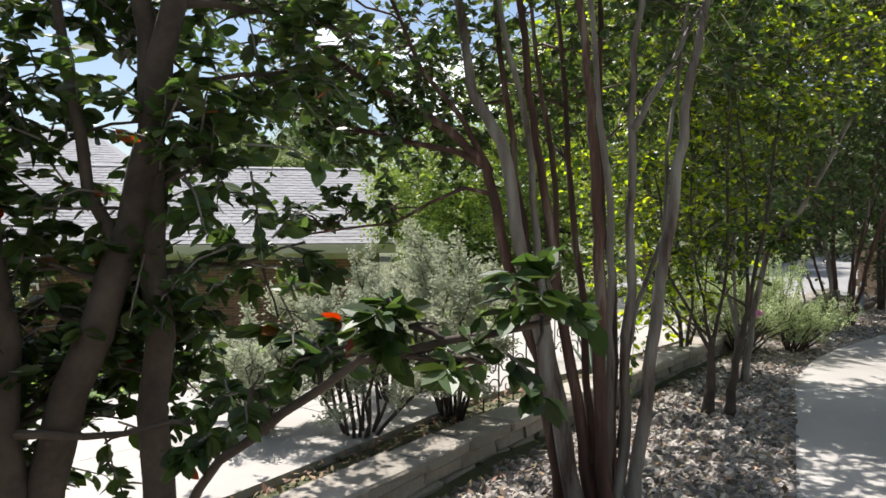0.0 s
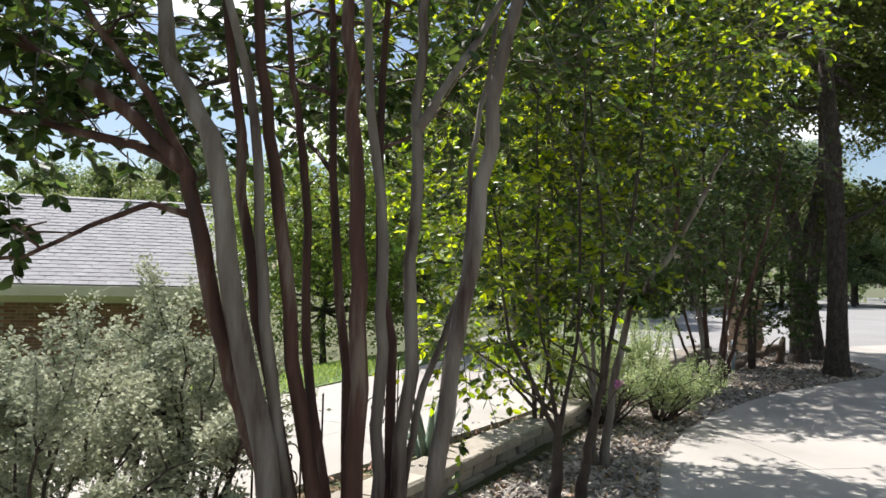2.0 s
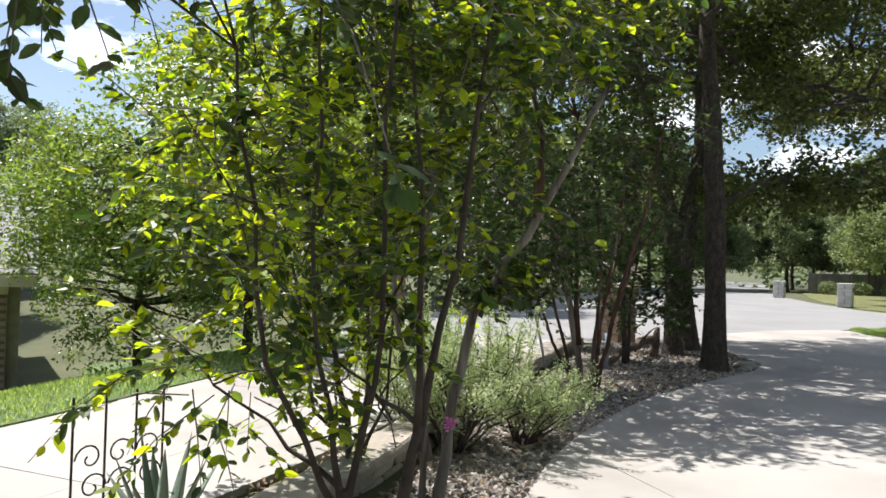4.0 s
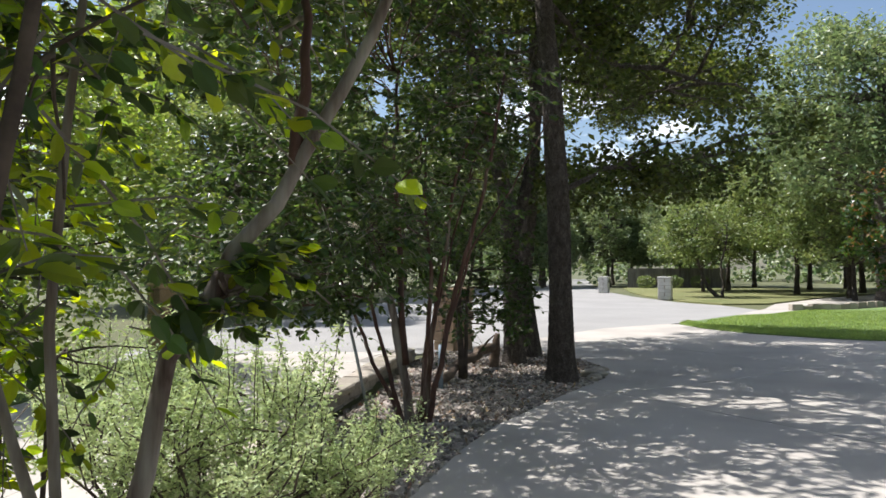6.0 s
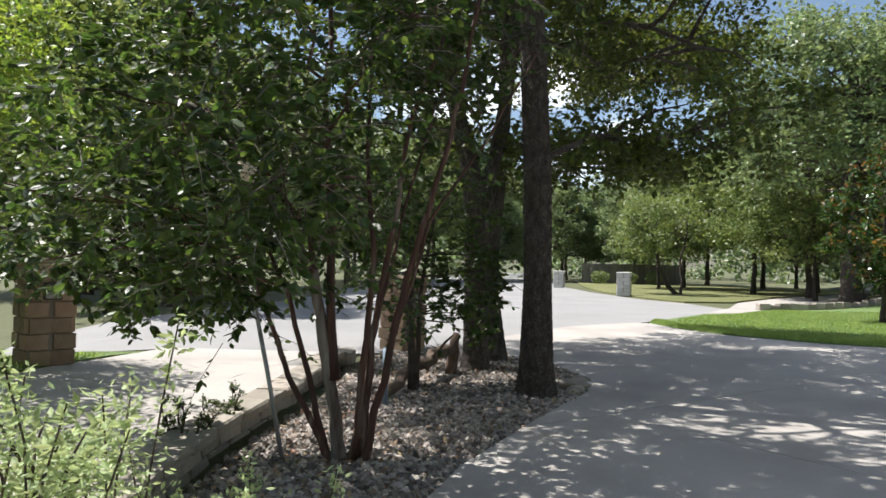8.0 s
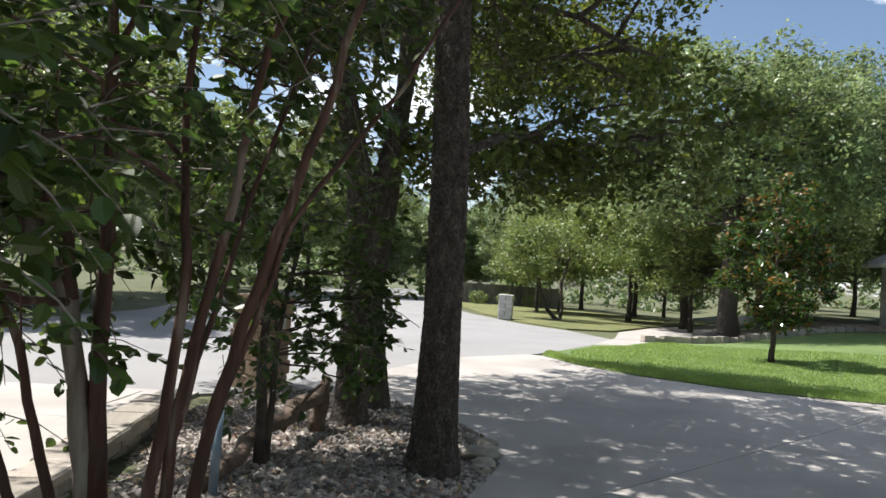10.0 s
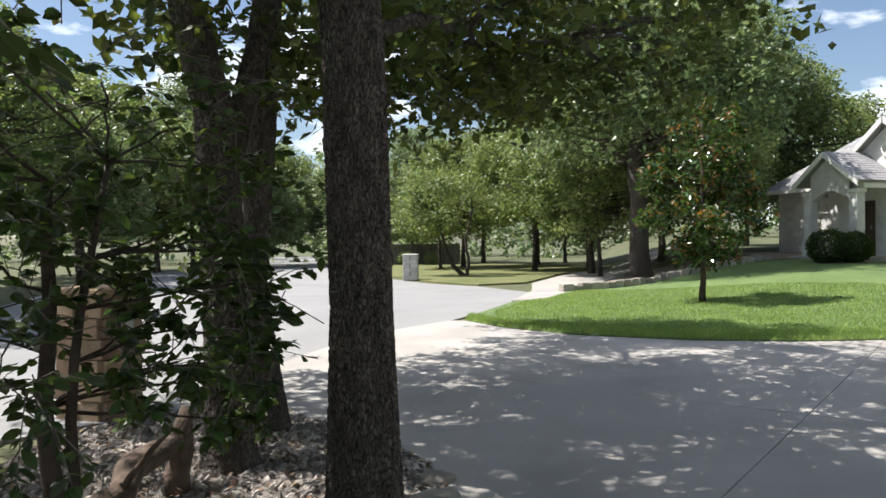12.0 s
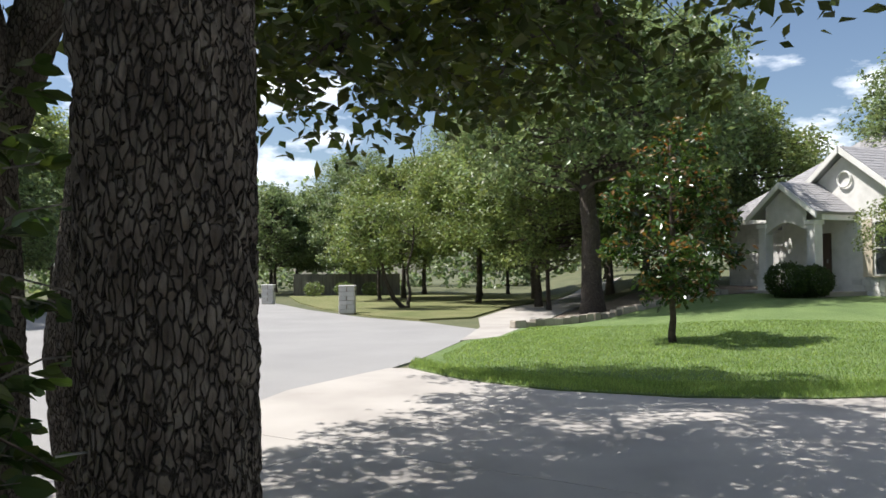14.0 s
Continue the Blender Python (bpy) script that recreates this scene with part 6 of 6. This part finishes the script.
def scroll_panel(at, turn, label):
    root = thing("iron_trellis", pose(*at, 0, 0, turn), label, "trellis", "iron trellises")
    for x in (-0.28, -0.09, 0.1, 0.28):
        part("bar", tube([(x, 0, -0.1), (x, 0, 0.62)], [0.007, 0.007], 6), M["iron"], root)
    for x, z, s in ((-0.16, 0.12, 1), (0.02, 0.12, -1), (0.19, 0.12, 1), (-0.18, 0.28, -1), (0.0, 0.28, 1), (0.19, 0.28, -1)):
        pts = [(x + s * (0.085 - 0.0042 * i) * math.cos(i * 0.42), 0.0, z + (0.085 - 0.0042 * i) * math.sin(i * 0.42)) for i in range(18)]
        part("scroll", tube(pts, [0.0055] * len(pts), 5), M["iron"], root)
    return root


scroll_panel((0.50, 5.85, 0.14), 48, "rusty wrought-iron scroll trellis behind the wall")
scroll_panel((1.22, 7.62, 0.14), 40, "black wrought-iron scroll trellis behind the wall")

agave = thing("agave", (1.48, 7.05, 0.13), "grey-green agave with upright pointed leaves", "plant")
for k in range(11):
    a, tilt = k * 2.4, 0.15 + 0.055 * k
    L = 0.55 - 0.015 * k
    o = Vector((math.cos(a) * math.sin(tilt), math.sin(a) * math.sin(tilt), math.cos(tilt)))
    s = Vector((-math.sin(a), math.cos(a), 0))
    nn = o.cross(s)
    vs, fs = [], []
    for i in range(6):
        t = i / 5
        c = o * L * t + Vector((math.cos(a), math.sin(a), 0)) * 0.05 + Vector((0, 0, -0.02))
        w = 0.045 * (1 - t) ** 0.7 * (0.75 + 0.9 * t * (1 - t)) + 0.001
        vs += [c + s * w + nn * w * 0.3, c - nn * w * 0.35, c - s * w + nn * w * 0.3, c - nn * (w * 0.35 + 0.012 * (1 - t))]
        if i:
            b0 = 4 * (i - 1)
            fs += [(b0 + j, b0 + (j + 1) % 4, b0 + 4 + (j + 1) % 4, b0 + 4 + j) for j in range(4)]
    part("leaf", (vs, fs), M["agave"], agave, smooth=True)

# stone chips and dry leaves over the bed


def in_poly(x, y, poly):
    c = False
    for (x0, y0), (x1, y1) in zip(poly, poly[1:] + poly[:1]):
        if (y0 > y) != (y1 > y) and x < (x1 - x0) * (y - y0) / (y1 - y0) + x0:
            c = not c
    return c


def scatter(poly, n, seed):
    rg = random.Random(seed)
    xs, ys = [p[0] for p in poly], [p[1] for p in poly]
    out = []
    while len(out) < n:
        x, y = rg.uniform(min(xs), max(xs)), rg.uniform(max(min(ys), 1.0), max(ys))
        if in_poly(x, y, poly):
            out.append((x, y))
    return out


rg = random.Random(21)
cv, cf = [], []
for x, y in scatter(bed_outline, 26000, 22):
    s = rg.uniform(0.012, 0.036)
    a = rg.uniform(0, 6.28)
    ca, sa = math.cos(a), math.sin(a)
    lx, ly, lz = s * rg.uniform(0.9, 1.6), s * rg.uniform(0.6, 1.0), s * rg.uniform(0.3, 0.6)
    z = -0.02 + rg.uniform(0, 0.012)
    b0 = len(cv)
    for px, py, pz in ((-1, -0.7, 0), (0.9, -1, 0), (1.1, 0.8, 0), (-0.8, 1, 0), (-0.5, -0.4, 1.6), (0.6, -0.3, 2), (0.3, 0.6, 1.7)):
        qx, qy = px * lx * rg.uniform(0.8, 1.2), py * ly * rg.uniform(0.8, 1.2)
        cv.append((x + qx * ca - qy * sa, y + qx * sa + qy * ca, z + pz * lz))
    cf += [tuple(b0 + i for i in f) for f in ((4, 5, 6), (0, 1, 5, 4), (1, 2, 6, 5), (2, 3, 6), (3, 0, 4, 6))]
tagged(new("stone_chips", mesh_of("stone_chips", cv, cf, M["chip"])), "loose pale stone and bark chips over the bed", "mulch", kind="stuff")
pts = np.array([(x, y, rg.uniform(0.0, 0.02)) for x, y in scatter(bed_outline, 5000, 23)])
tagged(new("dry_leaves", mesh_of("dry_leaves", *leaves(pts, 0.05, R(24), 0.55, 0.0, up=0.92), M["litter"])), "fallen dry brown leaves over the bed", "leaf litter", kind="stuff")
strip = [(x + WALL_N.x * w, y + WALL_N.y * w) for (x, y), w in zip(WALL_LINE[1:6], (0.25,) * 5)] + nd_near[1:6][::-1]
pts = np.array([(x, y, land(x, y) - 0.02) for x, y in scatter(strip, 1500, 25)])
tagged(new("strip_litter", mesh_of("strip_litter", *leaves(pts, 0.05, R(26), 0.5, 0.0, up=0.85), M["litter"])), "dry leaf litter on the strip behind the wall", "leaf litter", kind="stuff")

# grass blades on the lawns


def blades(poly, n, seed, h, name, label, mat="blade", w=0.006):
    rg = R(seed)
    P = np.array([(x, y, land(x, y) + 0.015) for x, y in scatter(poly, n, seed)])
    a = rg.uniform(0, 6.283, n)
    d = np.stack([np.cos(a), np.sin(a), np.zeros(n)], 1)
    L = (h * rg.uniform(0.5, 1.2, n))[:, None]
    tip = P + rg.normal(size=(n, 3)) * L * 0.4 * np.array([1, 1, 0]) + np.array([0, 0, 1]) * L
    V = np.stack([P - d * w, P + d * w, tip], 1).reshape(-1, 3)
    F = np.arange(3 * n).reshape(-1, 3)
    tagged(new(name, mesh_of(name, V, F, M[mat])), label, "grass", kind="stuff")


edge_band = LAWN_EDGE[:7] + [(x + 1.0, y + 0.6) for x, y in LAWN_EDGE[:7]][::-1]
blades(edge_band, 22000, 91, 0.07, "edge_grass", "grass blades along the lawn's edge", w=0.007)
blades([(17.6, 17.6), (17.6, 14.6), (19.6, 11.6), (24, 8.4), (30.0, 10.0), (28.0, 21.5), (24.2, 20.4), (22.8, 20.4), (19.8, 19.3)], 66000, 92, 0.05, "lawn_grass", "mown grass blades over the lawn", w=0.010)
nl_band = [(x + WALL_N.x * 3.12, y + WALL_N.y * 3.12) for x, y in WALL_LINE[2:]] + [(x + WALL_N.x * 7.0, y + WALL_N.y * 7.0) for x, y in WALL_LINE[2:]][::-1]
blades(nl_band, 26000, 93, 0.06, "neighbour_grass", "grass blades over the neighbour's lawn", w=0.009)

# bricks of the brick house, the nearest as pieces
brick_wall(brick_house, 0.36, 12.0, 0.3, 2.10, 0.48, [(4.55, 6.05, 0.92, 2.12)], 300, lambda p: abs(p[0] - 4.5) + 1.2 * abs(p[1] - 1.8))
